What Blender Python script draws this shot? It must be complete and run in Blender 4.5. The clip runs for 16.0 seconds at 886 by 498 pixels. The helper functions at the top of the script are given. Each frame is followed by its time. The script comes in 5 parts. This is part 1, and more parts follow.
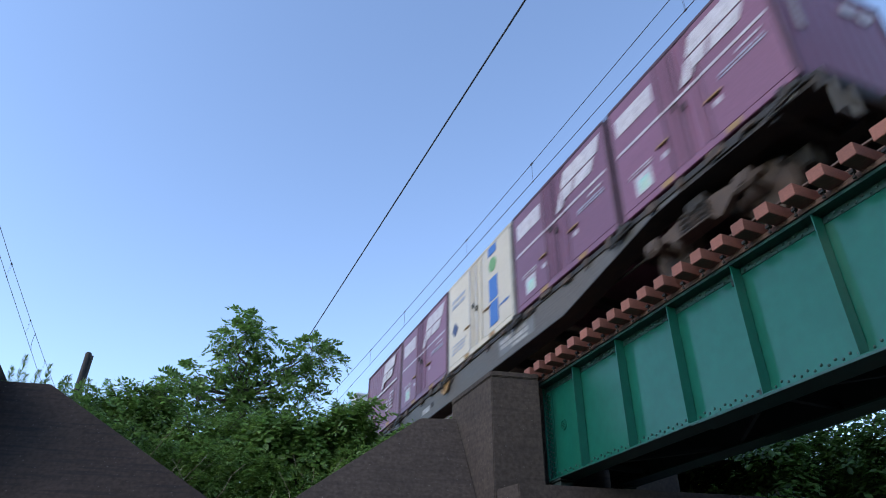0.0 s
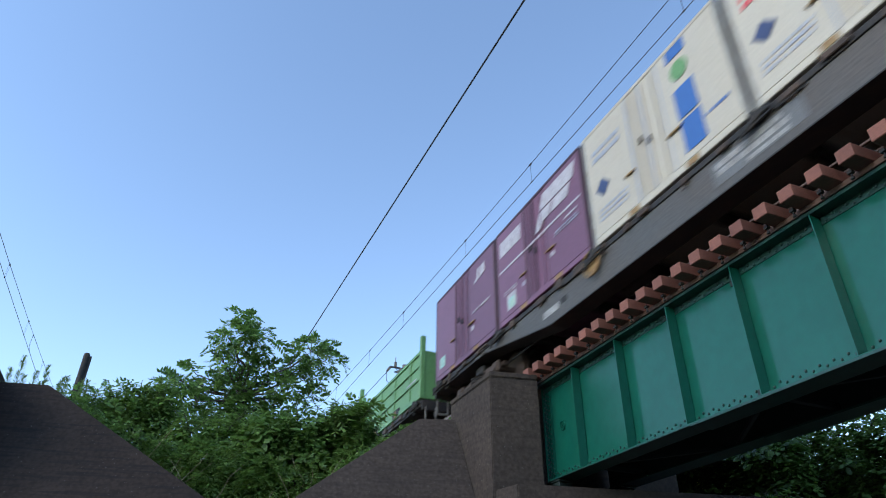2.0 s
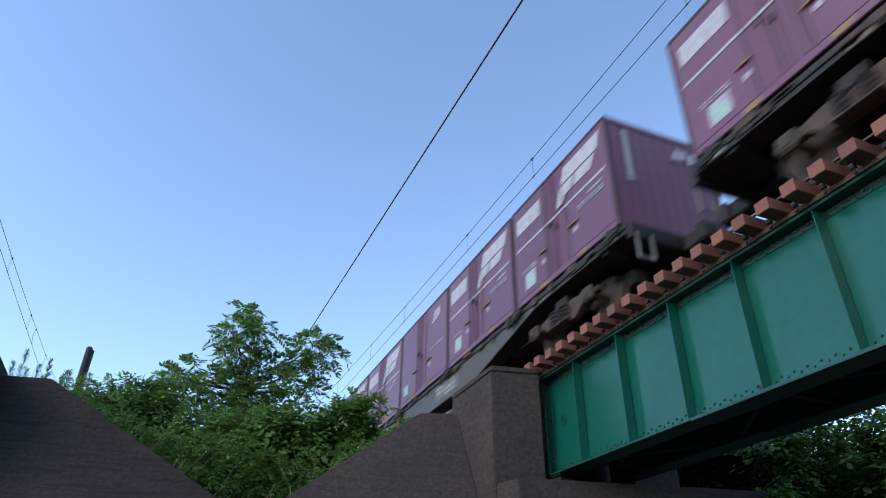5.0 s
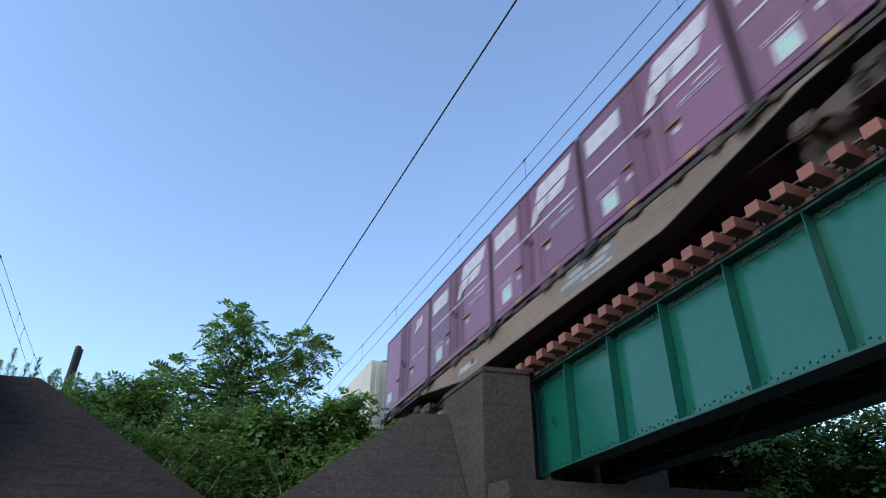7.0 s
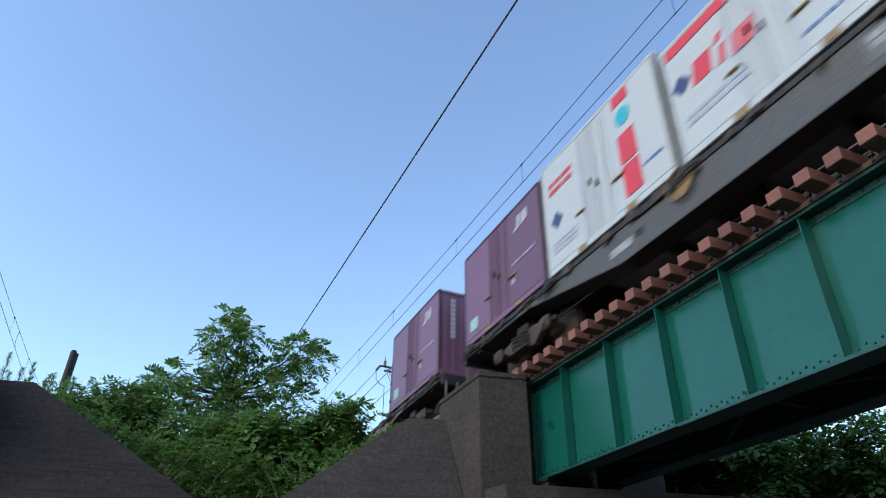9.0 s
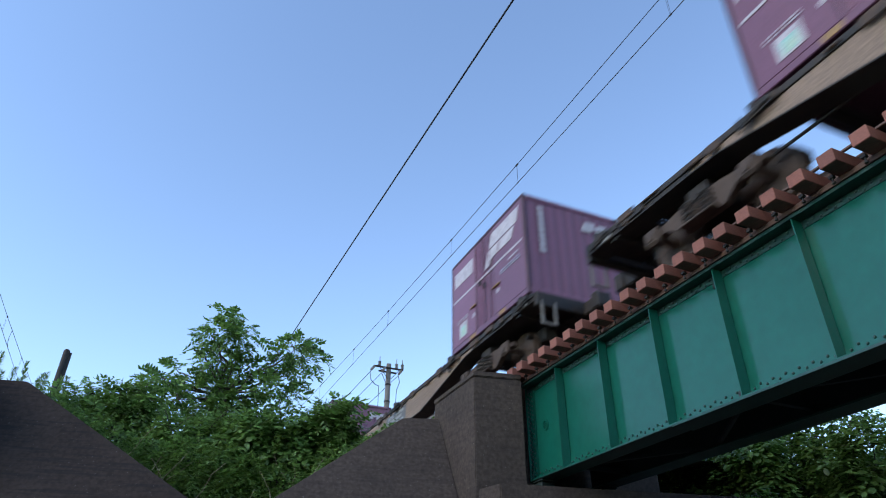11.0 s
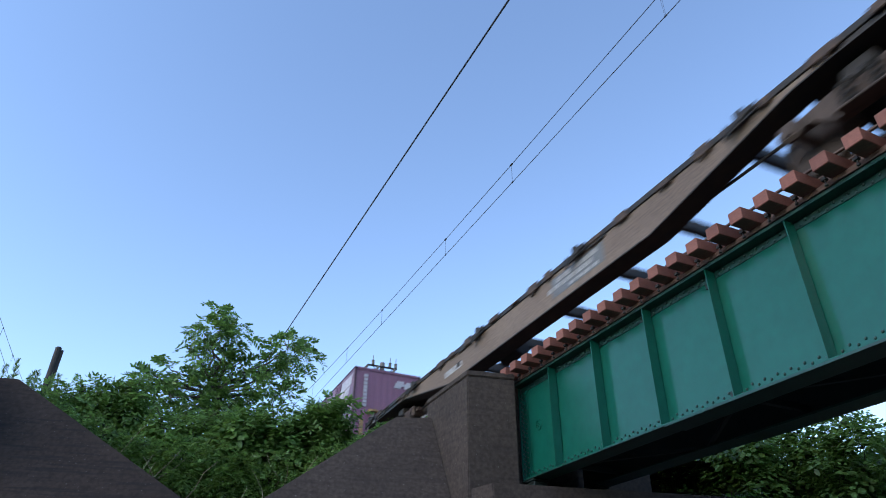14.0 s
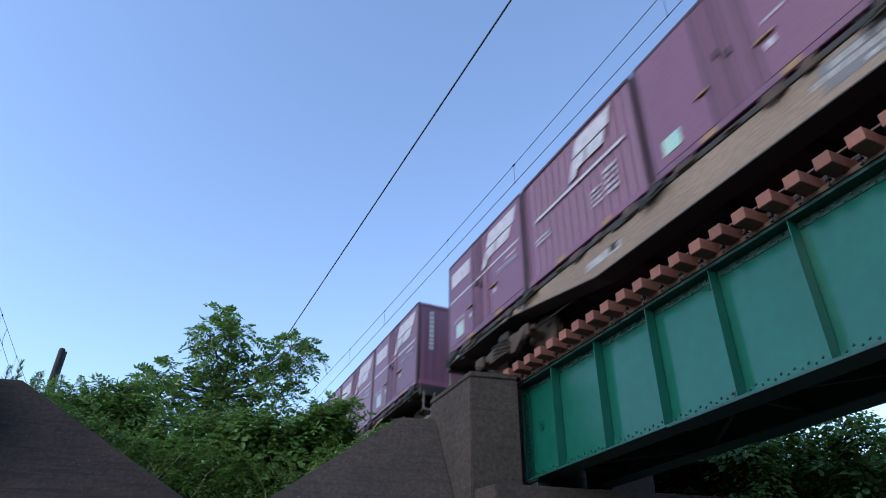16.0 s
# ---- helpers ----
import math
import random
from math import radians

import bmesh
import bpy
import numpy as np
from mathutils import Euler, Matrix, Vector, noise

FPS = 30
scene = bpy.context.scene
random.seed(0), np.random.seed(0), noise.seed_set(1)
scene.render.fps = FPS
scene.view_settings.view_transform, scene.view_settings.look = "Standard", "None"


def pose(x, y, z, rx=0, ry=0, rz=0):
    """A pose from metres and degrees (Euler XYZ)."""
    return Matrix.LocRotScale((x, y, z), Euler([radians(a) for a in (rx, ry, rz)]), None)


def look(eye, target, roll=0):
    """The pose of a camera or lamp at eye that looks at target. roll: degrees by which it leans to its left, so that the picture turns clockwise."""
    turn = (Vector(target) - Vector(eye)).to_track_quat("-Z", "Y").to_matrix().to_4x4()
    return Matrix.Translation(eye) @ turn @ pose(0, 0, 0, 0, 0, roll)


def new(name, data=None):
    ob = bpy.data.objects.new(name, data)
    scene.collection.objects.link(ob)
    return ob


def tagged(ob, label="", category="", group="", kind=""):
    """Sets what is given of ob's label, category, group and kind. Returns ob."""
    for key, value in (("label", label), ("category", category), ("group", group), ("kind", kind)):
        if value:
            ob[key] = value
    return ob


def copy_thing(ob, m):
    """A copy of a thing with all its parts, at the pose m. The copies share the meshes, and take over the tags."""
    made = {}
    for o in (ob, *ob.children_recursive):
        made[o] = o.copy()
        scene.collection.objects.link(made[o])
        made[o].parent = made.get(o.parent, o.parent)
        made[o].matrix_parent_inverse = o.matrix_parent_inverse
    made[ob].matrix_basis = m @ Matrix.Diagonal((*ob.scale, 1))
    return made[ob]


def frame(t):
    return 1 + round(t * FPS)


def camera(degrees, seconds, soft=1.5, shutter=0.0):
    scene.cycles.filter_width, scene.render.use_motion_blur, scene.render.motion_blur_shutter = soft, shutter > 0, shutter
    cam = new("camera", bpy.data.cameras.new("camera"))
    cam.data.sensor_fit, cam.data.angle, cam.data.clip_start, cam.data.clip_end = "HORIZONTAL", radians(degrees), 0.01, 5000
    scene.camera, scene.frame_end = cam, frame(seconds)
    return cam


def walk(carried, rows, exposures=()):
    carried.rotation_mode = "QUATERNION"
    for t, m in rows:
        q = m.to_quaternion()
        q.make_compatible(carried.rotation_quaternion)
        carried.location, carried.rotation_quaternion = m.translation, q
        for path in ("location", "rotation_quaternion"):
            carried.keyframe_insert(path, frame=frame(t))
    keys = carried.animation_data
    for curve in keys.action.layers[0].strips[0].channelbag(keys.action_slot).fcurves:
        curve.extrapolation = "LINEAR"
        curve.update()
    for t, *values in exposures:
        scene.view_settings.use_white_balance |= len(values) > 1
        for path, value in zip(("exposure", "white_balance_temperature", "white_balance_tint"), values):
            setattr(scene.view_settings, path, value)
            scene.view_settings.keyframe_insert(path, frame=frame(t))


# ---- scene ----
from mathutils import Matrix as Mx

# camera: hand-held on one spot, 1.6 m above the road; pitch up, turn to the right of the track, lean (degrees)
EYE = Vector((0.0, 0.0, 1.6))
TURNS = [
    (0, 31.988, 22.285, 0.731),
    (0.5, 32.070, 22.415, 0.561),
    (1, 32.138, 22.474, 0.663),
    (1.5, 32.028, 22.539, 0.601),
    (2, 32.044, 22.411, 0.647),
    (2.5, 31.968, 22.428, 0.757),
    (3, 31.906, 22.429, 0.639),
    (3.5, 31.849, 22.352, 0.716),
    (4, 31.742, 22.199, 0.800),
    (6.5, 31.438, 22.759, 0.716),
    (7, 31.592, 23.075, 0.685),
    (7.5, 31.609, 23.180, 0.693),
    (8, 31.924, 23.370, 0.622),
    (8.5, 31.908, 23.239, 0.688),
    (9, 31.998, 23.392, 0.622),
    (11.5, 31.986, 23.938, 0.522),
    (12, 31.962, 23.926, 0.568),
    (12.5, 31.986, 24.067, 0.547),
    (13, 31.842, 24.214, 0.537),
    (13.5, 31.961, 24.479, 0.493),
    (14, 31.939, 24.514, 0.551),
    (14.5, 31.954, 24.302, 0.540),
    (15, 31.881, 24.304, 0.537),
    (15.5, 32.009, 24.305, 0.505),
    (16, 31.994, 24.252, 0.560),
]
cam = camera(68.57, 16.0, soft=1.0, shutter=0.2)


def aim(pitch, turn, lean):
    p, h = radians(pitch), radians(turn)
    way = Vector((math.sin(h) * math.cos(p), math.cos(h) * math.cos(p), math.sin(p)))
    return look(EYE, EYE + way * 10, lean)


walk(cam, [(t, aim(p, h, r)) for t, p, h, r in TURNS], exposures=[(0, 1.4, 6700, 12.5), (1.5, 1.42, 6850, 6.5), (3.5, 1.4, 6630, 11.5), (7.5, 1.42, 6780, 8), (9, 1.42, 6800, 7.5), (12.5, 1.4, 6560, 10.5), (14.5, 1.4, 6560, 10.5), (16, 1.4, 6550, 12)])

# world: clear evening sky, the low sun behind thin haze to the left
SUN_EL, SUN_AZ = 32.0, -104.0
world = bpy.data.worlds.new("evening_sky")
scene.world = world
world.use_nodes = True
wn = world.node_tree.nodes
sky = wn.new("ShaderNodeTexSky")
sky.sky_type = "NISHITA"
sky.sun_disc = False
sky.sun_elevation = radians(SUN_EL)
sky.sun_rotation = radians(SUN_AZ)
sky.air_density, sky.dust_density, sky.ozone_density = 0.85, 0.12, 2.2
wn["Background"].inputs["Strength"].default_value = 0.15
world.node_tree.links.new(sky.outputs["Color"], wn["Background"].inputs["Color"])
sun = new("sun", bpy.data.lights.new("sun", "SUN"))
sun.data.energy, sun.data.angle, sun.data.color = 0.6, radians(40), (1.0, 0.91, 0.8)
el, az = radians(SUN_EL), radians(SUN_AZ)
sun.matrix_world = look((0, 0, 60), (0 - math.sin(az) * math.cos(el), -math.cos(az) * math.cos(el), 60 - math.sin(el)))


# ---- materials ----
def mat(name, colour, rough=0.6, metal=0.0, spot=0.25, scale=6.0, fine=60.0, bump=0.15, stretch=(1, 1, 1), other=None, spec=0.5, island=0.0, rnd=0.0):
    """Two scales of noise mix the base colour towards a second one; the fine one also gives relief."""
    m = bpy.data.materials.new(name)
    m.use_nodes = True
    nt = m.node_tree
    bs = nt.nodes["Principled BSDF"]
    bs.inputs["Roughness"].default_value = rough
    bs.inputs["Metallic"].default_value = metal
    bs.inputs["Specular IOR Level"].default_value = spec
    co = nt.nodes.new("ShaderNodeTexCoord")
    mp = nt.nodes.new("ShaderNodeMapping")
    mp.inputs["Scale"].default_value = stretch
    nt.links.new(co.outputs["Object"], mp.inputs["Vector"])
    big = nt.nodes.new("ShaderNodeTexNoise")
    big.inputs["Scale"].default_value = scale
    big.inputs["Detail"].default_value = 6
    small = nt.nodes.new("ShaderNodeTexNoise")
    small.inputs["Scale"].default_value = fine
    small.inputs["Detail"].default_value = 4
    for n in (big, small):
        nt.links.new(mp.outputs["Vector"], n.inputs["Vector"])
    if other is None:
        other = tuple(c * 0.55 for c in colour)
    ramp = nt.nodes.new("ShaderNodeValToRGB")
    ramp.color_ramp.elements[0].position, ramp.color_ramp.elements[1].position = 0.38, 0.68
    nt.links.new(big.outputs["Fac"], ramp.inputs["Fac"])
    mul = nt.nodes.new("ShaderNodeMath")
    mul.operation = "MULTIPLY"
    mul.inputs[1].default_value = spot
    nt.links.new(ramp.outputs["Color"], mul.inputs[0])
    mix = nt.nodes.new("ShaderNodeMix")
    mix.data_type = "RGBA"
    mix.inputs["A"].default_value = (*colour, 1)
    mix.inputs["B"].default_value = (*other, 1)
    nt.links.new(mul.outputs[0], mix.inputs["Factor"])
    hsv = nt.nodes.new("ShaderNodeHueSaturation")
    nt.links.new(mix.outputs["Result"], hsv.inputs["Color"])
    val = nt.nodes.new("ShaderNodeMapRange")
    val.inputs["From Min"].default_value, val.inputs["From Max"].default_value = 0.3, 0.7
    val.inputs["To Min"].default_value, val.inputs["To Max"].default_value = 1 - spot * 0.5, 1 + spot * 0.5
    nt.links.new(small.outputs["Fac"], val.inputs["Value"])
    last = val.outputs["Result"]
    if rnd or island:
        src = nt.nodes.new("ShaderNodeNewGeometry").outputs["Random Per Island"] if island else nt.nodes.new("ShaderNodeObjectInfo").outputs["Random"]
        r2 = nt.nodes.new("ShaderNodeMapRange")
        r2.inputs["To Min"].default_value, r2.inputs["To Max"].default_value = 1 - (rnd + island), 1 + (rnd + island)
        nt.links.new(src, r2.inputs["Value"])
        m2 = nt.nodes.new("ShaderNodeMath")
        m2.operation = "MULTIPLY"
        nt.links.new(last, m2.inputs[0])
        nt.links.new(r2.outputs["Result"], m2.inputs[1])
        last = m2.outputs[0]
    nt.links.new(last, hsv.inputs["Value"])
    nt.links.new(hsv.outputs["Color"], bs.inputs["Base Color"])
    if bump:
        bp = nt.nodes.new("ShaderNodeBump")
        bp.inputs["Strength"].default_value = bump
        bp.inputs["Distance"].default_value = 0.01
        nt.links.new(small.outputs["Fac"], bp.inputs["Height"])
        nt.links.new(bp.outputs["Normal"], bs.inputs["Normal"])
    return m


GREEN = mat("girder_green_paint", (0.006, 0.094, 0.062), 0.18, 0, 0.14, 0.9, 5, 0.012, spec=0.42)
# Nearly black green: the shade under the bridge is put into the colour.
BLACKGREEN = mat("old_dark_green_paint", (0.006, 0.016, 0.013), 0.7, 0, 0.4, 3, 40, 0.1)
SLEEPER = mat("red_brown_sleeper", (0.20, 0.070, 0.046), 0.75, 0, 0.35, 7, 60, 0.4, (1, 0.4, 1), rnd=0.25)
RAILM = mat("rusty_rail_steel", (0.10, 0.055, 0.04), 0.6, 0.3, 0.4, 8, 50, 0.2)
DARKSTEEL = mat("dark_dirty_steel", (0.015, 0.014, 0.0135), 0.7, 0.1, 0.5, 5, 40, 0.2, other=(0.05, 0.032, 0.02))


def concrete(name, a, b, boards=0.0):
    """Weathered concrete: stains, pits, pale chips and, with boards, the lines of the shuttering."""
    m = mat(name, a, 0.93, 0, 0.55, 0.7, 14, 0.25, other=b, spec=0.25)
    nt = m.node_tree
    bs = nt.nodes["Principled BSDF"]
    co = nt.nodes.new("ShaderNodeTexCoord")
    src = bs.inputs["Base Color"].links[0].from_socket

    def noise_node(scale, detail, stretch=(1, 1, 1)):
        mp = nt.nodes.new("ShaderNodeMapping")
        mp.inputs["Scale"].default_value = stretch
        n = nt.nodes.new("ShaderNodeTexNoise")
        n.inputs["Scale"].default_value, n.inputs["Detail"].default_value = scale, detail
        nt.links.new(co.outputs["Object"], mp.inputs["Vector"])
        nt.links.new(mp.outputs["Vector"], n.inputs["Vector"])
        return n.outputs["Fac"]

    def blend(base, fac, lo, hi, colour, kind="MIX", amount=1.0):
        r = nt.nodes.new("ShaderNodeMapRange")
        r.inputs["From Min"].default_value, r.inputs["From Max"].default_value, r.inputs["To Max"].default_value = lo, hi, amount
        nt.links.new(fac, r.inputs["Value"])
        x = nt.nodes.new("ShaderNodeMix")
        x.data_type, x.blend_type = "RGBA", kind
        x.inputs["B"].default_value = (*colour, 1)
        nt.links.new(base, x.inputs["A"])
        nt.links.new(r.outputs["Result"], x.inputs["Factor"])
        return x.outputs["Result"]
    out = blend(src, noise_node(9, 8), 0.52, 0.75, (0.02, 0.018, 0.018), amount=0.3)
    out = blend(out, noise_node(26, 3), 0.69, 0.76, (0.26, 0.24, 0.22), amount=0.5)
    out = blend(out, noise_node(60, 2), 0.66, 0.78, (0.012, 0.011, 0.011), amount=0.35)
    if boards:
        out = blend(out, noise_node(5, 5, (0.18, 0.18, 3.2)), 0.50, 0.66, (0.016, 0.014, 0.015), amount=boards)
    nt.links.new(out, bs.inputs["Base Color"])
    return m


CONC = concrete("weathered_concrete", (0.062, 0.047, 0.038), (0.032, 0.024, 0.019), 0.25)
CONC2 = concrete("dark_board_marked_concrete", (0.042, 0.030, 0.024), (0.021, 0.015, 0.0125), 0.6)
PLUM = mat("plum_container_paint", (0.158, 0.058, 0.096), 0.42, 0, 0.3, 1.5, 30, 0.03, other=(0.125, 0.046, 0.068), spec=0.55, rnd=0.2)
# Corner-post colours hold grime and the shade of the gaps between containers.
PLUMPOST = mat("grimy_plum_corner_post", (0.070, 0.022, 0.040), 0.55, 0, 0.5, 4, 30, 0.05, other=(0.035, 0.018, 0.02))
GREYPOST = mat("grimy_grey_corner_post", (0.27, 0.26, 0.24), 0.55, 0, 0.5, 4, 30, 0.05, other=(0.14, 0.10, 0.07))
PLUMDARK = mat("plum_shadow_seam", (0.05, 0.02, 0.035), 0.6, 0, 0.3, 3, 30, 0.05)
CREAM = mat("cream_container_paint", (0.49, 0.43, 0.34), 0.5, 0, 0.2, 2, 30, 0.05, other=(0.45, 0.36, 0.24), rnd=0.08)
WHITE = mat("white_container_paint", (0.46, 0.46, 0.44), 0.5, 0, 0.2, 2, 30, 0.05, other=(0.5, 0.46, 0.4))
MARK = mat("white_marking_paint", (0.46, 0.43, 0.45), 0.55, 0, 0.55, 5, 40, 0.03, other=(0.27, 0.22, 0.24))
LIME = mat("light_green_container_paint", (0.125, 0.28, 0.10), 0.5, 0, 0.5, 1.6, 30, 0.05, other=(0.10, 0.22, 0.07))
BLUE = mat("blue_marking_paint", (0.03, 0.12, 0.35), 0.5, 0, 0.15, 5, 40, 0.03)
TEAL = mat("teal_marking_paint", (0.02, 0.36, 0.42), 0.5, 0, 0.15, 5, 40, 0.03)
RED = mat("red_marking_paint", (0.62, 0.035, 0.05), 0.5, 0, 0.15, 5, 40, 0.03)
PINK = mat("pink_marking_paint", (0.75, 0.10, 0.19), 0.5, 0, 0.15, 5, 40, 0.03)
ORANGE = mat("orange_red_marking_paint", (0.75, 0.12, 0.05), 0.5, 0, 0.15, 5, 40, 0.03)
YELLOW = mat("yellow_paint", (0.65, 0.40, 0.08), 0.5, 0, 0.3, 8, 40, 0.03)
GREYBEAM = mat("grey_wagon_paint", (0.074, 0.070, 0.064), 0.6, 0, 0.6, 1.3, 30, 0.1, (1, 0.35, 1), other=(0.085, 0.062, 0.046))
TANBEAM = mat("rust_dusted_wagon_paint", (0.225, 0.155, 0.108), 0.7, 0, 0.65, 1.1, 30, 0.1, (1, 0.35, 1), other=(0.125, 0.082, 0.056), rnd=0.2)
BOGIE = mat("brown_dusty_bogie_steel", (0.075, 0.048, 0.034), 0.75, 0.1, 0.5, 6, 50, 0.2, other=(0.03, 0.022, 0.018))
WIRE = mat("dark_wire", (0.02, 0.022, 0.028), 0.6, 0.2, 0.1, 8, 50, 0)
POLEC = mat("grey_concrete_pole", (0.17, 0.155, 0.14), 0.85, 0, 0.3, 4, 40, 0.2)
SOIL = mat("brown_soil", (0.06, 0.05, 0.03), 0.95, 0, 0.5, 2, 30, 0.6, other=(0.03, 0.04, 0.015))
ASPHALT = mat("grey_asphalt", (0.05, 0.05, 0.052), 0.9, 0, 0.3, 1, 80, 0.5)
BALLAST = mat("grey_brown_ballast", (0.15, 0.13, 0.115), 0.9, 0, 0.3, 8, 60, 0.5, island=0.35)
BARK = mat("grey_brown_bark", (0.10, 0.085, 0.07), 0.9, 0, 0.4, 6, 50, 0.6, (1, 1, 0.3))
def leaf_mat(name, a, b, glow=0.5):
    """Leaf: two greens, clump by clump and leaf by leaf, part of the light shining through."""
    m = mat(name, a, 0.42, 0, 0.5, 1.3, 9, 0.0, other=b, island=0.38)
    nt = m.node_tree
    bs = nt.nodes["Principled BSDF"]
    tr = nt.nodes.new("ShaderNodeBsdfTranslucent")
    mx = nt.nodes.new("ShaderNodeMixShader")
    mx.inputs["Fac"].default_value = glow
    nt.links.new(bs.inputs["Base Color"].links[0].from_socket, tr.inputs["Color"])
    nt.links.new(bs.outputs["BSDF"], mx.inputs[1])
    nt.links.new(tr.outputs["BSDF"], mx.inputs[2])
    nt.links.new(mx.outputs["Shader"], nt.nodes["Material Output"].inputs["Surface"])
    return m


LEAF = leaf_mat("fresh_green_leaf", (0.150, 0.265, 0.062), (0.088, 0.180, 0.044))
# Darker green: the shade deep inside the foliage is put into the leaf colour.
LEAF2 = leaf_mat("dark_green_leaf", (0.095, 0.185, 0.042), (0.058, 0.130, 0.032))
LEAF3 = leaf_mat("bright_vine_leaf", (0.10, 0.21, 0.035), (0.06, 0.15, 0.03))
GRASSM = leaf_mat("grass_blade_green", (0.22, 0.31, 0.12), (0.15, 0.24, 0.08))
STALK = mat("dry_pale_stalk", (0.27, 0.23, 0.15), 0.9, 0, 0.3, 6, 50, 0.2)


# ---- mesh helpers ----
class Geo:
    """Collects vertices and faces of one mesh."""

    def __init__(self):
        self.v, self.f = [], []

    def add(self, verts, faces):
        n = len(self.v)
        self.v += [tuple(p) for p in verts]
        self.f += [tuple(i + n for i in f) for f in faces]
        return self

    def box(self, x0, x1, y0, y1, z0, z1):
        return self.add([(x0, y0, z0), (x1, y0, z0), (x1, y1, z0), (x0, y1, z0), (x0, y0, z1), (x1, y0, z1), (x1, y1, z1), (x0, y1, z1)],
                        [(3, 2, 1, 0), (4, 5, 6, 7), (0, 1, 5, 4), (1, 2, 6, 5), (2, 3, 7, 6), (3, 0, 4, 7)])

    def cbox(self, x0, x1, y0, y1, z0, z1, c=0.01):
        """Box with all edges chamfered by c."""
        v, idx = [], {}
        for sx in (0, 1):
            for sy in (0, 1):
                for sz in (0, 1):
                    for a in range(3):
                        p = [(x0, x1)[sx], (y0, y1)[sy], (z0, z1)[sz]]
                        for b, s in enumerate((sx, sy, sz)):
                            if b != a:
                                p[b] += -c if s else c
                        idx[sx, sy, sz, a] = len(v)
                        v.append(p)
        fs = []
        for a in range(3):
            for s in (0, 1):
                def key(i, j):
                    k = [0, 0, 0]
                    k[a], k[(a + 1) % 3], k[(a + 2) % 3] = s, i, j
                    return idx[(*k, a)]
                q = [key(0, 0), key(1, 0), key(1, 1), key(0, 1)]
                fs.append(q if s else q[::-1])
        for a in range(3):
            b, d = (a + 1) % 3, (a + 2) % 3
            for i in (0, 1):
                for j in (0, 1):
                    def kk(e, w):
                        k = [0, 0, 0]
                        k[a], k[b], k[d] = e, i, j
                        return idx[(*k, w)]
                    q = [kk(0, b), kk(1, b), kk(1, d), kk(0, d)]
                    fs.append(q if i != j else q[::-1])
        for sx in (0, 1):
            for sy in (0, 1):
                for sz in (0, 1):
                    q = [idx[sx, sy, sz, a] for a in range(3)]
                    fs.append(q if (sx + sy + sz) % 2 else q[::-1])
        return self.add(v, fs)

    def cyl(self, p0, p1, r, n=10, r1=None, caps=True):
        p0, p1 = Vector(p0), Vector(p1)
        w = (p1 - p0).normalized()
        u = w.orthogonal().normalized()
        s = w.cross(u)
        r1 = r if r1 is None else r1
        v = []
        for c, rr in ((p0, r), (p1, r1)):
            for i in range(n):
                a = 2 * math.pi * i / n
                v.append(c + (u * math.cos(a) + s * math.sin(a)) * rr)
        fs = [(i, (i + 1) % n, n + (i + 1) % n, n + i) for i in range(n)]
        if caps:
            fs += [tuple(range(n))[::-1], tuple(range(n, 2 * n))]
        return self.add(v, fs)

    def prism(self, pts, axis, a0, a1):
        """Polygon pts (two other axes in xyz order) drawn out along an axis."""
        n = len(pts)
        v = []
        for a in (a0, a1):
            for p in pts:
                q = list(p)
                q.insert(axis, a)
                v.append(q)
        fs = [(i, (i + 1) % n, n + (i + 1) % n, n + i) for i in range(n)] + [tuple(range(n))[::-1], tuple(range(n, 2 * n))]
        return self.add(v, fs)

    def mesh(self, name, material, smooth=False, fix=True):
        me = bpy.data.meshes.new(name)
        me.from_pydata(self.v, [], self.f)
        if fix:
            bm = bmesh.new()
            bm.from_mesh(me)
            bmesh.ops.recalc_face_normals(bm, faces=bm.faces)
            bm.to_mesh(me)
            bm.free()
        me.materials.append(material)
        if smooth:
            me.polygons.foreach_set("use_smooth", [True] * len(me.polygons))
        me.update()
        return me


def part(name, geo, material, parent=None, label="", at=None, smooth=False):
    me = geo if isinstance(geo, bpy.types.Mesh) else geo.mesh(name, material, smooth)
    ob = new(name, me)
    if parent is not None:
        ob.parent = parent
    if at is not None:
        ob.matrix_basis = at if isinstance(at, Mx) else Mx.Translation(at)
    if label:
        ob["label"] = label
    return ob


def empty(name, m=None):
    ob = new(name)
    ob.empty_display_size = 0.2
    if m is not None:
        ob.matrix_basis = m
    return ob


# ---- plan (metres) ----
Z0 = 1.6                      # the eye's height over the road
XT = 7.43                     # track centre line
RAILTOP = 5.03 + Z0
FLOORZ = 6.13 + Z0           # underside of the containers
GX = 6.571                    # outer edge of the near girder's flanges
GZT, GZB = 4.594 + Z0, 2.764 + Z0
GYE = 10.93                   # girder's end at the abutment
SLZ = 4.88 + Z0              # top of the sleepers
SKEW = -0.21                  # the road crosses the line at a slant: y falls by this much for each metre of x


def slant(x, y0, x0=5.47):
    return y0 + SKEW * (x - x0)


def ground_height(x, y):
    """Bank behind the wing walls: low in the gully between the two lines, level with them further back."""
    if x < -2.4:
        w = 4.35
    elif x < 1.46:
        w = 4.41 - 0.677 * (x + 2.43)
    elif x < 4.7:
        w = 1.77 + 0.75 * (x - 1.46)
    else:
        w = 4.2
    f = min(1.0, max(0.0, (y - 12.6) / 9.0))
    f = f * f * (3 - 2 * f)
    top = 4.15 + 0.25 * noise.noise((x * 0.3, y * 0.3, 0))
    return Z0 + (w - 0.25) * (1 - f) + top * f


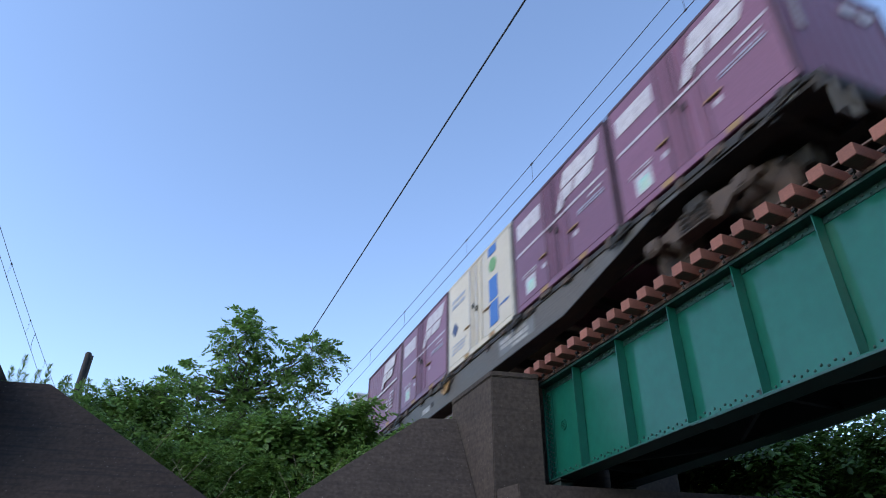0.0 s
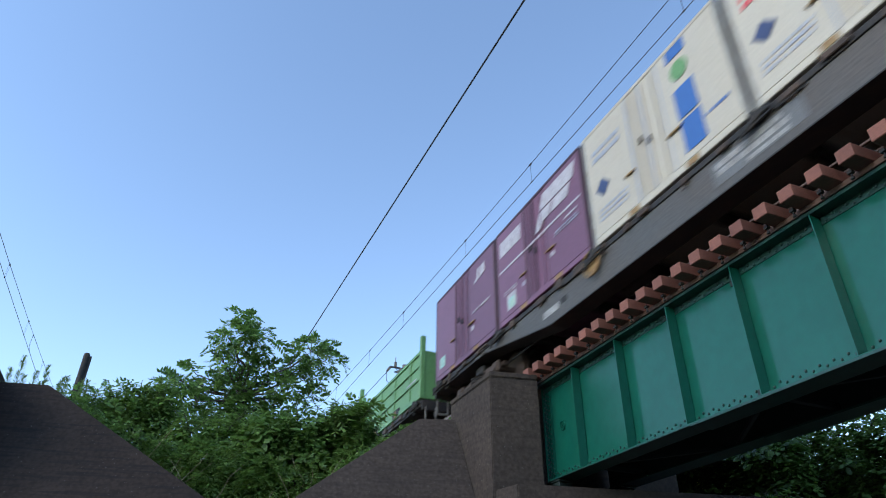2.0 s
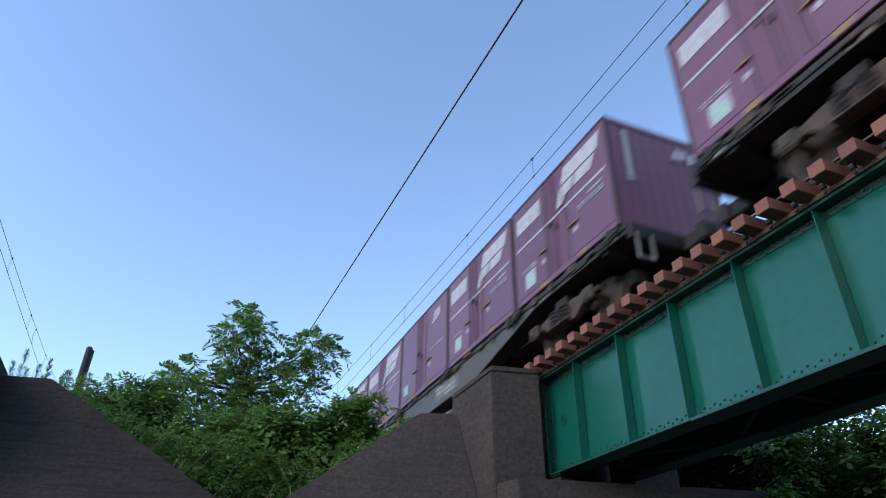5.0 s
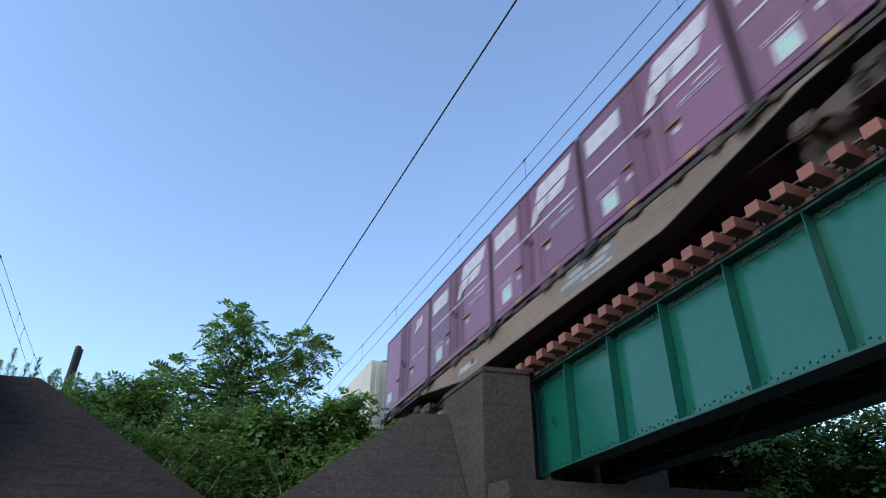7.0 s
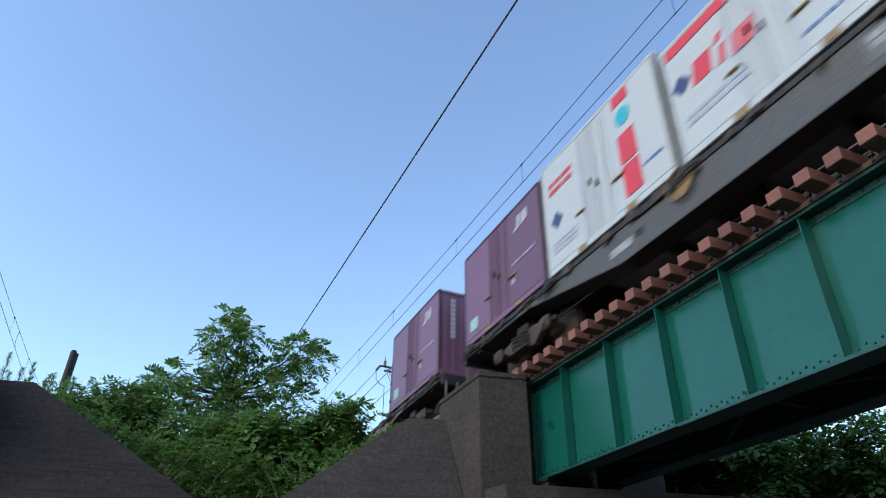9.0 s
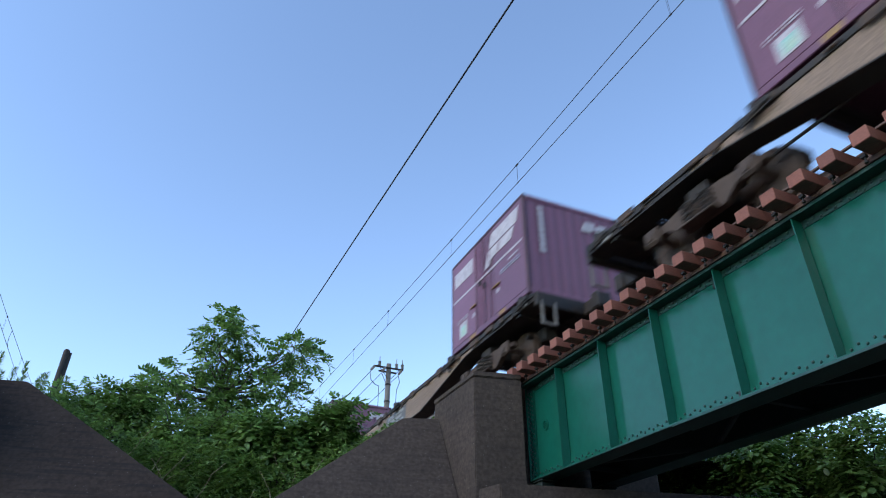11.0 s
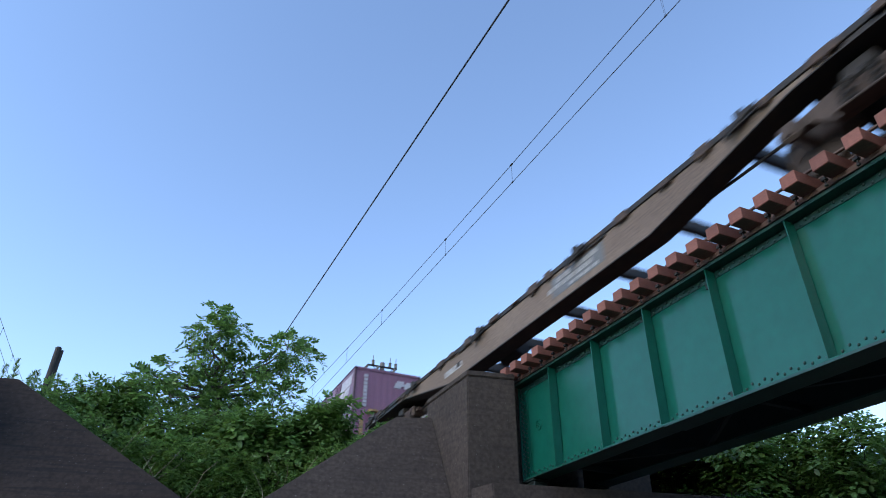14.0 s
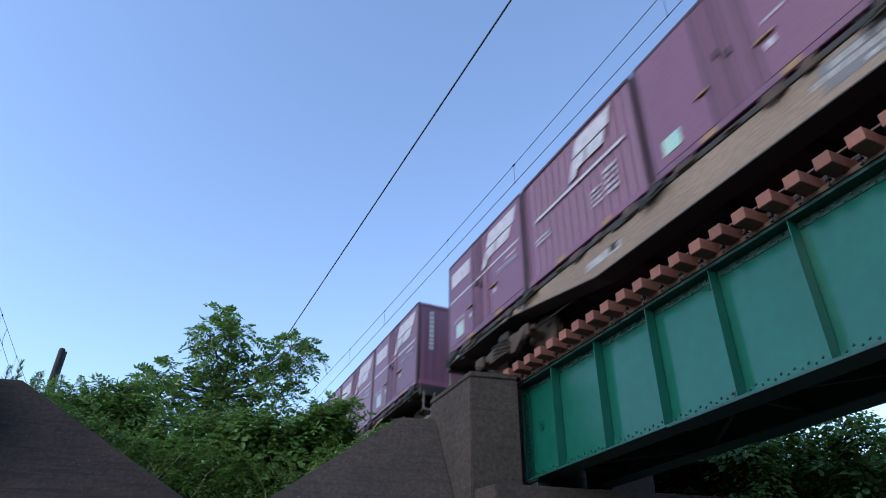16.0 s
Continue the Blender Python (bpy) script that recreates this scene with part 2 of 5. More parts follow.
# ground: one sheet out to the horizon
g = Geo().box(-2500, 2500, -2500, 2500, -0.4, -0.012)
tagged(part("ground", g, SOIL), "brown soil ground with low weeds around the line", "ground", kind="structure")
g = Geo()
g.add([(-300, slant(-300, 9.6), 0), (-300, slant(-300, -7.2), 0), (300, slant(300, -7.2), 0), (300, slant(300, 9.6), 0),
       (-300, slant(-300, 9.6), -0.1), (-300, slant(-300, -7.2), -0.1), (300, slant(300, -7.2), -0.1), (300, slant(300, 9.6), -0.1)],
      [(0, 1, 2, 3), (7, 6, 5, 4), (0, 4, 5, 1), (1, 5, 6, 2), (2, 6, 7, 3), (3, 7, 4, 0)])
tagged(part("road", g, ASPHALT), "grey asphalt road under the railway bridge", "road", kind="structure")

# bank behind the walls
g = Geo()
xs = [-30 + 0.5 * i for i in range(0, 141)]
ys = [11.95 + 0.6 * i for i in range(0, 42)]
for j, yy in enumerate(ys):
    for xx in xs:
        if j == 0:
            g.v.append((xx, slant(xx, 12.75), ground_height(xx, 12.0) - 0.12))
        else:
            y2 = yy + max(0.0, slant(xx, 12.75) - 11.95) * (1 - j / 41)
            g.v.append((xx, y2, ground_height(xx, y2) + 0.08 * noise.noise((xx, y2, 3))))
nx = len(xs)
for j in range(len(ys) - 1):
    for i in range(nx - 1):
        g.f.append((j * nx + i, j * nx + i + 1, (j + 1) * nx + i + 1, (j + 1) * nx + i))
n0 = len(g.v)
for i in range(nx):
    x, y, z = g.v[(len(ys) - 1) * nx + i]
    g.v.append((x, 480.0, 4.15 + Z0))
for i in range(nx - 1):
    g.f.append(((len(ys) - 1) * nx + i, (len(ys) - 1) * nx + i + 1, n0 + i + 1, n0 + i))
tagged(part("embankment", g, SOIL, smooth=True), "overgrown soil bank between the two railway lines", "embankment", kind="structure")
g = Geo().prism([(-30, 0.0), (40, 0.0), (36, 4.0 + Z0), (-26, 4.0 + Z0)], 1, -460, -9.6)
tagged(part("embankment_south", g, SOIL), "soil bank that carries the line beyond the road", "embankment", kind="structure")


def battered(x, z, back=0.0):
    """Point of the wing walls' leaning front face at height z (over the eye)."""
    return (x, 12.46 + SKEW * (x - 5.47) + (z - 4.25) * 0.542 + back, z + Z0)


def wing_wall(name, outline, material, label):
    g = Geo()
    n = len(outline)
    front = [battered(x, z) for x, z in outline]
    rear = [(p[0], 12.46 + SKEW * (p[0] - 5.47) + 0.30, p[2]) for p in front]
    g.add(front + rear, [tuple(range(n)), tuple(range(n, 2 * n))[::-1]] + [(i, n + i, n + (i + 1) % n, (i + 1) % n) for i in range(n)])
    me = g.mesh(name, material)
    bm = bmesh.new()
    bm.from_mesh(me)
    bmesh.ops.bevel(bm, geom=list(bm.edges), offset=0.02, segments=2, affect="EDGES")
    for _ in range(2):
        bmesh.ops.subdivide_edges(bm, edges=[e for e in bm.edges if e.calc_length() > 0.5], cuts=2, use_grid_fill=True)
    for v in bm.verts:
        v.co += Vector((0.0, 1.0, 0.3)) * 0.012 * noise.noise(v.co * 2.2)
    bm.to_mesh(me)
    bm.free()
    return tagged(part(name, me, material), label, "wall", kind="structure")


wing_wall("wall_wing_east", [(5.47, -1.6), (5.47, 4.25), (4.71, 4.21), (1.46, 1.77), (1.46, -1.6)], CONC, "dark weathered concrete wing wall sloping down from the abutment")
wing_wall("wall_wing_west", [(1.46, -1.6), (1.46, 1.77), (-2.43, 4.41), (-9.0, 4.36), (-9.0, -1.6)], CONC2, "dark board-marked concrete wing wall of the neighbouring line")


def slab(name, poly, z0, z1, material, label, category="abutment"):
    g = Geo().prism(poly, 2, z0, z1)
    me = g.mesh(name, material)
    bm = bmesh.new()
    bm.from_mesh(me)
    bmesh.ops.bevel(bm, geom=list(bm.edges), offset=0.018, segments=2, affect="EDGES")
    bm.to_mesh(me)
    bm.free()
    return tagged(part(name, me, material), label, category, kind="structure")


slab("abutment_pillar", [(5.47, 10.79), (6.42, slant(6.42, 10.79)), (6.42, 12.71), (5.47, 12.71)], 0.0, 4.625 + Z0, CONC, "square dark concrete pillar at the end of the bridge")
slab("abutment_cap", [(5.458, 10.778), (6.42, slant(6.42, 10.778)), (6.42, 12.722), (5.458, 12.722)], 4.6265 + Z0, 4.74 + Z0, CONC, "cap course on top of the concrete pillar")
slab("abutment_back_wall", [(6.424, 11.05), (9.9, 11.05), (9.9, 12.71), (6.424, 12.71)], 0.0, 4.66 + Z0, CONC, "concrete back wall of the bridge abutment")
slab("abutment_seat", [(5.49, 10.75), (5.60, 10.13), (10.2, slant(10.2, 10.13, 5.6)), (10.2, 11.04), (6.43, 11.04), (6.43, slant(6.43, 10.76)), ], 0.0, 2.50 + Z0, CONC, "concrete bearing shelf of the bridge abutment")
slab("abutment_south", [(5.4, -9.0), (9.9, -9.9), (9.9, -11.5), (5.4, -10.5)], 0.0, 2.50 + Z0, CONC, "concrete abutment on the other side of the road")
slab("abutment_south_wall", [(5.4, -9.62), (9.9, -9.95), (9.9, -11.5), (5.4, -10.5)], 2.50 + Z0, 4.66 + Z0, CONC, "concrete back wall on the other side of the road")
slab("abutment_west", [(-7.6, 13.4), (-3.42, 12.7), (-3.42, 16.2), (-7.6, 16.2)], 4.2 + Z0 - 4, 4.74 + Z0, CONC2, "pale edge of the neighbouring line's concrete abutment")

# ballasted line beyond the bridge
g = Geo().prism([(XT - 2.3, 4.1 + Z0), (XT - 1.55, 4.75 + Z0), (XT + 1.55, 4.75 + Z0), (XT + 2.3, 4.1 + Z0)], 1, 12.74, 480)
g.prism([(XT - 2.3, 3.9 + Z0), (XT - 1.55, 4.75 + Z0), (XT + 1.55, 4.75 + Z0), (XT + 2.3, 3.9 + Z0)], 1, -460, -9.7)
tagged(part("ballast_bed", g, BALLAST), "grey-brown ballast bed of the railway line", "ballast", kind="structure")
g = Geo()
rng = random.Random(4)
for i in range(1500):
    x, y = XT - 1.5 - rng.random() * 0.75, 12.74 + rng.random() ** 1.5 * 14
    z = 4.75 + Z0 - (XT - 1.55 - x) * 1.0 if x < XT - 1.55 else 4.75 + Z0
    r = 0.02 + 0.03 * rng.random()
    c = [Vector((rng.uniform(-1, 1), rng.uniform(-1, 1), rng.uniform(-1, 1))).normalized() * r for _ in range(4)]
    g.add([Vector((x, y, z + 0.01)) + q for q in c], [(0, 1, 2), (0, 3, 1), (1, 3, 2), (2, 3, 0)])
tagged(part("ballast_stones", g, BALLAST), "loose grey-brown ballast stones at the abutment", "ballast", kind="stuff")

# ---- the green plate girder bridge ----
bridge = tagged(empty("plate_girder_bridge", Mx.Translation((7.43, 0.0, GZB))), "green-painted riveted steel plate girder railway bridge", "bridge")
BX, BZ = 7.43, GZB
Y0B, Y1B = -9.0, GYE
STIFF = [9.647 - 1.3423 * i for i in range(-1, 14)][1:]
H = GZT - GZB


def dome(g, x, y, z, r, ax):
    """Rivet head: a low six-sided cone frustum pointing along -x or +x (ax)."""
    v = []
    for rr, d in ((r, 0.0), (r * 0.7, r * 0.75)):
        for i in range(6):
            a = math.pi / 3 * i
            v.append((x + ax * d, y + rr * math.cos(a), z + rr * math.sin(a)))
    v.append((x + ax * r * 0.95, y, z))
    g.add(v, [(i, (i + 1) % 6, 6 + (i + 1) % 6, 6 + i) for i in range(6)] + [(6 + i, 6 + (i + 1) % 6, 12) for i in range(6)])


# Flange green: grime, and the shade below sleepers and flanges, put into the colour.
GRIME_SHADE = mat("grime_covered_green_paint", (0.005, 0.052, 0.038), 0.45, 0, 0.5, 3, 25, 0.06, other=(0.010, 0.022, 0.016))
# Rivet heads darker than the web: their shading is put into the colour.
RIVET = mat("grimy_green_rivet", (0.005, 0.040, 0.030), 0.45, 0, 0.4, 6, 60, 0.05, other=(0.012, 0.016, 0.012))


def girder(side):
    """One girder; side -1 is the near one. Local x of the flanges' outer edge is side * 0.859."""
    s = side
    xo, xw = s * 0.859, s * 0.669       # flange edge, web face
    paint = GREEN if s < 0 else BLACKGREEN   # the far girder's shade is put into its darker paint

    def bx(g, xa, xb, *r):
        return g.box(min(xa, xb), max(xa, xb), *r)
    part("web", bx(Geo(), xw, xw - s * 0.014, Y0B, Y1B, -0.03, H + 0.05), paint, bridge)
    part("bottom_flange", bx(Geo(), xo, xo - s * 0.38, Y0B, Y1B - 0.2, -0.034, -0.0185), GRIME_SHADE, bridge)
    part("cover_plate", bx(Geo(), xo + s * 0.006, xo - s * 0.386, Y0B + 2, 6.9, -0.050, -0.0345), GRIME_SHADE, bridge)
    part("bottom_angle", bx(bx(Geo(), xw + s * 0.001, xw + s * 0.014, Y0B, Y1B - 0.22, -0.018, 0.155), xw + s * 0.014, xo, Y0B, Y1B - 0.22, -0.018, -0.004), paint, bridge)
    part("top_flange", bx(Geo(), xo, xo - s * 0.38, Y0B, Y1B, H + 0.012, H + 0.042), GRIME_SHADE, bridge, "top flange dark with grime and painted shade")
    part("packing_strip", bx(Geo(), xo + s * 0.03, xo - s * 0.32, Y0B, Y1B, H + 0.0425, H + 0.110), RAILM, bridge, "rusty brown packing strip on the top flange")
    part("top_angle", bx(bx(Geo(), xw + s * 0.001, xw + s * 0.014, Y0B, Y1B, H - 0.105, H + 0.012), xw + s * 0.014, xo, Y0B, Y1B, H - 0.003, H + 0.0115), GRIME_SHADE, bridge, "flange angle dark with grime and painted shade")
    first = None
    for y in STIFF:
        if first is None:
            q = Geo()
            bx(q, xw + s * 0.0145, xo - s * 0.004, -0.008, 0.008, -0.003, H - 0.004)
            bx(q, xw + s * 0.0145, xw + s * 0.026, 0.008, 0.085, 0.156, H - 0.106)
            first = part("stiffener", q, paint, bridge, at=(0, y, 0)).data
        else:
            part("stiffener", first, paint, bridge, at=(0, y, 0))
    # the end post with its double row of rivets
    q = Geo()
    bx(q, xw + s * 0.0145, xw + s * 0.028, Y1B - 0.13, Y1B - 0.004, 0.03, H - 0.106)
    bx(q, xw + s * 0.028, xw + s * 0.075, Y1B - 0.016, Y1B - 0.004, -0.003, H - 0.004)
    bx(q, xw + s * 0.0145, xw + s * 0.024, Y1B - 0.24, Y1B - 0.136, 0.10, H - 0.106)
    part("end_post", q, paint, bridge)
    q = Geo()
    n = int((Y1B - Y0B) / 0.192)
    for i in range(n):
        y = Y1B - 0.30 - 0.192 * i
        dome(q, xw + s * 0.014, y, 0.128, 0.021, s)
        dome(q, xw + s * 0.014, y - 0.096, 0.092, 0.020, s)
        dome(q, xw + s * 0.014, y, H - 0.040, 0.024, s)
        dome(q, xw + s * 0.014, y - 0.096, H - 0.080, 0.022, s)
    for i in range(18):
        z = 0.14 + i * (H - 0.26) / 17
        dome(q, xw + s * 0.028, Y1B - 0.045, z, 0.022, s)
        dome(q, xw + s * 0.028, Y1B - 0.10, z + 0.04, 0.02, s)
        dome(q, xw + s * 0.024, Y1B - 0.18, z, 0.019, s)
    tagged(part("rivets", q, RIVET, bridge), kind="stuff")
    for y in (Y1B - 0.36, Y0B + 0.4):
        q = Geo()
        q.cbox(s * 0.669 - 0.2, s * 0.669 + 0.2, y - 0.22, y + 0.22, -0.262, -0.225, 0.006)
        q.cbox(s * 0.669 - 0.14, s * 0.669 + 0.14, y - 0.14, y + 0.14, -0.224, -0.07, 0.01)
        q.cbox(s * 0.669 - 0.17, s * 0.669 + 0.17, y - 0.19, y + 0.19, -0.0695, -0.0345, 0.005)
        part("bearing", q, BLACKGREEN, bridge, "dark cast bearing on the abutment shelf")


girder(-1)
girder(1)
for i, y in enumerate(STIFF[::3]):
    q = Geo()
    q.box(-0.70, 0.70, y + 0.1, y + 0.18, 0.05, 0.13)
    q.box(-0.70, 0.70, y + 0.1, y + 0.18, H - 0.2, H - 0.12)
    q.add([(-0.70, y + 0.12, 0.13), (-0.70, y + 0.16, 0.13), (0.70, y + 0.16, H - 0.2), (0.70, y + 0.12, H - 0.2), (-0.62, y + 0.12, 0.13), (-0.62, y + 0.16, 0.13), (0.70, y + 0.16, H - 0.28), (0.70, y + 0.12, H - 0.28)],
          [(0, 1, 2, 3), (7, 6, 5, 4), (0, 4, 5, 1), (1, 5, 6, 2), (2, 6, 7, 3), (3, 7, 4, 0)])
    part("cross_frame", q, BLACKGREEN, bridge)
    q = Geo()
    for a, b in (((-0.70, y), (0.70, y - 2.0)), ((0.70, y - 2.0), (-0.70, y - 4.0))):
        q.cyl((a[0], a[1], 0.04), (b[0], b[1], 0.04), 0.035, 4)
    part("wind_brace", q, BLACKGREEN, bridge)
# cast maker's plate on the web
q = Geo()
yb, zb = 10.36, 3.71 + Z0 - GZB
N = 28
for r0, r1, d in ((0.074, 0.102, 0.024),):
    v = []
    for r, dd in ((r0, 0), (r0, d), (r1, d), (r1, 0)):
        v += [(-0.669 - dd, yb + r * math.cos(2 * math.pi * i / N), zb + r * math.sin(2 * math.pi * i / N)) for i in range(N)]
    q.add(v, [(k * N + i, k * N + (i + 1) % N, (k + 1) * N + (i + 1) % N, (k + 1) * N + i) for k in range(3) for i in range(N)])
for k, (w, z) in enumerate(((0.05, 0.035), (0.065, 0.005), (0.05, -0.027))):
    q.box(-0.689, -0.6685, yb - w, yb + w, zb + z - 0.009, zb + z + 0.009)
part("maker_plate", q, GREEN, bridge, "round cast plate with raised bars")

# ---- track on the bridge ----
track = tagged(empty("railway_track", Mx.Translation((XT, 0, SLZ))), "rusty rails on red-brown wooden bridge sleepers", "railway track", kind="structure")
SL = 2.40
sl = Geo().cbox(-SL / 2, SL / 2, -0.1065, 0.1065, -0.174, 0, 0.008)
sl_me = sl.mesh("sleeper", SLEEPER)
rng = random.Random(11)
for i in range(-29, 19):
    y = 3.315 + 0.4063 * i + 0.1065
    part("sleeper", sl_me, SLEEPER, track, at=pose(rng.uniform(-0.012, 0.012), y + rng.uniform(-0.012, 0.012), rng.uniform(-0.004, 0.0), 0, 0, rng.uniform(-0.6, 0.6)))
q = Geo()
for i in range(0, 1100):
    y = 12.9 + 0.42 * i
    if y < 470:
        q.box(-1.1, 1.1, y - 0.1, y + 0.1, -0.14, -0.003)
for i in range(0, 1080):
    q.box(-1.1, 1.1, -10.0 - 0.42 * i - 0.1, -10.0 - 0.42 * i + 0.1, -0.14, -0.003)
tagged(part("line_sleepers", q, SLEEPER, track), kind="stuff")
RAILPROF = [(-0.06, 0), (0.06, 0), (0.06, 0.012), (0.012, 0.03), (0.009, 0.115), (0.032, 0.125), (0.032, 0.145), (0.02, 0.151), (-0.02, 0.151), (-0.032, 0.145), (-0.032, 0.125), (-0.009, 0.115), (-0.012, 0.03), (-0.06, 0.012)]
for x in (-0.566, 0.566):
    part("rail", Geo().prism([(x + a, b) for a, b in RAILPROF], 1, -455, 475), RAILM, track)
for x in (-0.40, 0.40):
    part("guard_rail", Geo().prism([(x + a * 0.8, b * 0.8) for a, b in RAILPROF], 1, -10.5, 12.9), RAILM, track)
part("edge_strip", Geo().cbox(-1.005, -0.965, -9, 11.0, 0.002, 0.030, 0.004), RAILM, track, "thin rusty strip along the sleeper ends")
# hook bolts that hold the sleepers
q = Geo()
for i in range(-29, 19):
    y = 3.315 + 0.4063 * i + 0.1065
    q.cyl((-0.975, y + 0.14, -0.27), (-0.975, y + 0.14, -0.16), 0.012, 6)
    q.box(-1.005, -0.95, y + 0.11, y + 0.17, -0.215, -0.18)
    q.cyl((-0.975, y + 0.14, -0.285), (-0.975, y + 0.14, -0.262), 0.024, 6)
tagged(part("hook_bolts", q, DARKSTEEL, track), kind="stuff")


# ---- overhead wires ----
def wire(name, pts, r, label):
    th = tagged(empty(name), label, "wire", kind="structure")
    g = Geo()
    for a, b in zip(pts[:-1], pts[1:]):
        g.cyl(a, b, r, 6)
    part("cable", g, WIRE, th)
    return th


def catenary(places, x_of, z_of, top_of, r=0.009):
    """Contact wire zigzagging slightly over the track, its sagging catenary wire, and paired droppers between them."""
    th = tagged(empty("overhead_line"), "thin dark overhead contact wire hung from a catenary wire", "overhead line", kind="structure")
    ys = [-60, -40, -25, -16, *places, 60, 75, 90]
    for name, height in (("contact_wire", z_of), ("catenary_wire", top_of)):
        g = Geo()
        for a, b in zip(ys[:-1], ys[1:]):
            g.cyl((x_of(a), a, height(a)), (x_of(b), b, height(b)), r, 8)
        part(name, g, WIRE, th)
    for y in places:
        h = z_of(y) - top_of(y)
        g = Geo()
        g.cyl((-0.012, -0.03, 0), (-0.012, -0.02, h), 0.003, 5)
        g.cyl((0.012, 0.03, 0), (0.012, 0.02, h), 0.003, 5)
        g.cyl((0, -0.05, 0), (0, 0.05, 0), 0.026, 8)
        g.cyl((0, -0.035, h), (0, 0.035, h), 0.018, 8)
        part("dropper", g, WIRE, th, at=(x_of(y), y, top_of(y)))
    return th


def zigzag(y):
    """Sideways stagger of the wire between its supports, 0.4 m over 42 m."""
    return 0.0096 * (abs((y + 6.0) % 84 - 42) - 42)


catenary((-10.0, -4.2, 1.5, 5.85, 11.75, 15.9, 21.6, 25.9, 31.4, 36.2, 41.6, 46.3, 52.0),
         lambda y: 7.545 + zigzag(y), lambda y: 10.69 + Z0, lambda y: 11.275 + 0.0009 * min(abs(y - 15.5), 27) ** 2 + Z0)
catenary((-3.0, 2.3, 7.4, 12.6, 17.7, 22.8, 27.9, 33.1, 38.2, 43.4, 48.5), lambda y: -6.2, lambda y: 10.42 + 0.012 * max(0, min(y, 45) - 22) + Z0,
         lambda y: 10.85 + 0.018 * (min(max(y, 12), 40) - 20) + 0.0012 * (min(max(y, 12), 40) - 20) ** 2 + Z0)
jumper = Geo()
bends = [(0, 29.5, 11.08), (0.03, 29.35, 11.11), (0.05, 29.2, 11.0), (0.02, 29.3, 10.85), (-0.03, 29.55, 10.78), (-0.02, 29.6, 10.62), (0, 29.8, 10.52)]
for (a, b, c), (d, e, h) in zip(bends[:-1], bends[1:]):
    jumper.cyl((-6.2 + a, b, c + Z0), (-6.2 + d, e, h + Z0), 0.009, 6)
tagged(part("feed_jumper", jumper, WIRE), "curled jumper wire between contact and catenary wire", "wire", kind="structure")
wire("feeder_cable", [(4.6, -60, 10.9 + Z0), (4.6, 7.0, 11.03 + Z0), (4.6, 27.0, 11.92 + Z0), (4.6, 120, 13.5 + Z0)], 0.021, "thick black feeder cable running along the line")

# utility pole beyond the line
pole = tagged(empty("utility_pole", Mx.Translation((11.68, 34.0, 4.1 + Z0))), "grey concrete utility pole with crossarms and insulators", "utility pole")
PH = 10.3
part("shaft", Geo().cyl((0, 0, 0), (0, 0, PH), 0.19, 16, 0.14), POLEC, pole, smooth=False)
for z, l0, l1, dy in ((PH - 0.30, -0.95, 0.85, -0.2), (PH - 0.42, -0.55, 0.55, 0.14), (PH - 3.15, -0.62, 0.45, -0.2)):
    part("crossarm", Geo().cbox(l0, l1, dy, dy + 0.08, z - 0.045, z + 0.045, 0.01), DARKSTEEL, pole)
for x0, x1 in ((-0.6, -0.1), (0.6, 0.1)):
    part("arm_brace", Geo().cyl((x0, -0.17, PH - 0.34), (x1, -0.17, PH - 0.95), 0.018, 6), DARKSTEEL, pole)
for x in (-0.62, 0.42, 0.78):
    q = Geo().cyl((x, -0.16, PH - 0.25), (x, -0.16, PH + 0.02), 0.075, 10, 0.055)
    for k in range(3):
        q.cyl((x, -0.16, PH - 0.2 + 0.09 * k), (x, -0.16, PH - 0.17 + 0.09 * k), 0.09, 10)
    q.cyl((x, -0.16, PH + 0.02), (x, -0.16, PH + 0.32), 0.02, 6)
    part("insulator", q, POLEC, pole)
for x in (-0.95, -0.30, 0.72):
    q = Geo()
    for k in range(5):
        a, c = (x - 0.055 * k, -0.2 - 0.06 * k, PH - 0.36 - 0.075 * k), (x - 0.055 * k - 0.03, -0.23 - 0.06 * k, PH - 0.40 - 0.075 * k)
        q.cyl(a, c, 0.075, 8)
    q.cyl((x, -0.2, PH - 0.36), (x - 0.25, -0.47, PH - 0.70), 0.018, 6)
    part("strain_insulator", q, POLEC, pole)
for pts in (((-1.15, PH - 0.72), (-1.12, PH - 1.2), (-0.85, PH - 1.45), (-0.62, PH - 1.5), (-0.60, PH - 3.1), (-0.55, PH - 3.9), (-0.2, PH - 5.0)),
            ((-0.50, PH - 0.70), (-0.35, PH - 1.0), (-0.2, PH - 1.3)), ((0.52, PH - 0.70), (0.62, PH - 1.1), (0.45, PH - 1.6), (0.42, PH - 3.1), (0.30, PH - 4.2)), ((0.5, PH - 4.1), (0.85, PH - 5.6))):
    q = Geo()
    for (x0, z0), (x1, z1) in zip(pts[:-1], pts[1:]):
        q.cyl((x0, -0.25, z0), (x1, -0.25, z1), 0.018, 5)
    part("jumper_wire", q, WIRE, pole)
part("switch_box", Geo().cyl((0.45, -0.28, PH - 4.15), (0.45, -0.28, PH - 3.9), 0.12, 12), DARKSTEEL, pole)
for z in (5.5, 7.0, 7.35, 8.0, 9.0):
    part("band", Geo().cyl((0, 0, z), (0, 0, z + 0.07), 0.185, 14), DARKSTEEL, pole)
for k in range(8):
    e = 1 if k % 2 else -1
    part("step_bolt", Geo().cyl((e * 0.1, -0.1, 5.0 + 0.22 * k), (e * 0.34, -0.16, 5.0 + 0.22 * k), 0.012, 5), DARKSTEEL, pole)
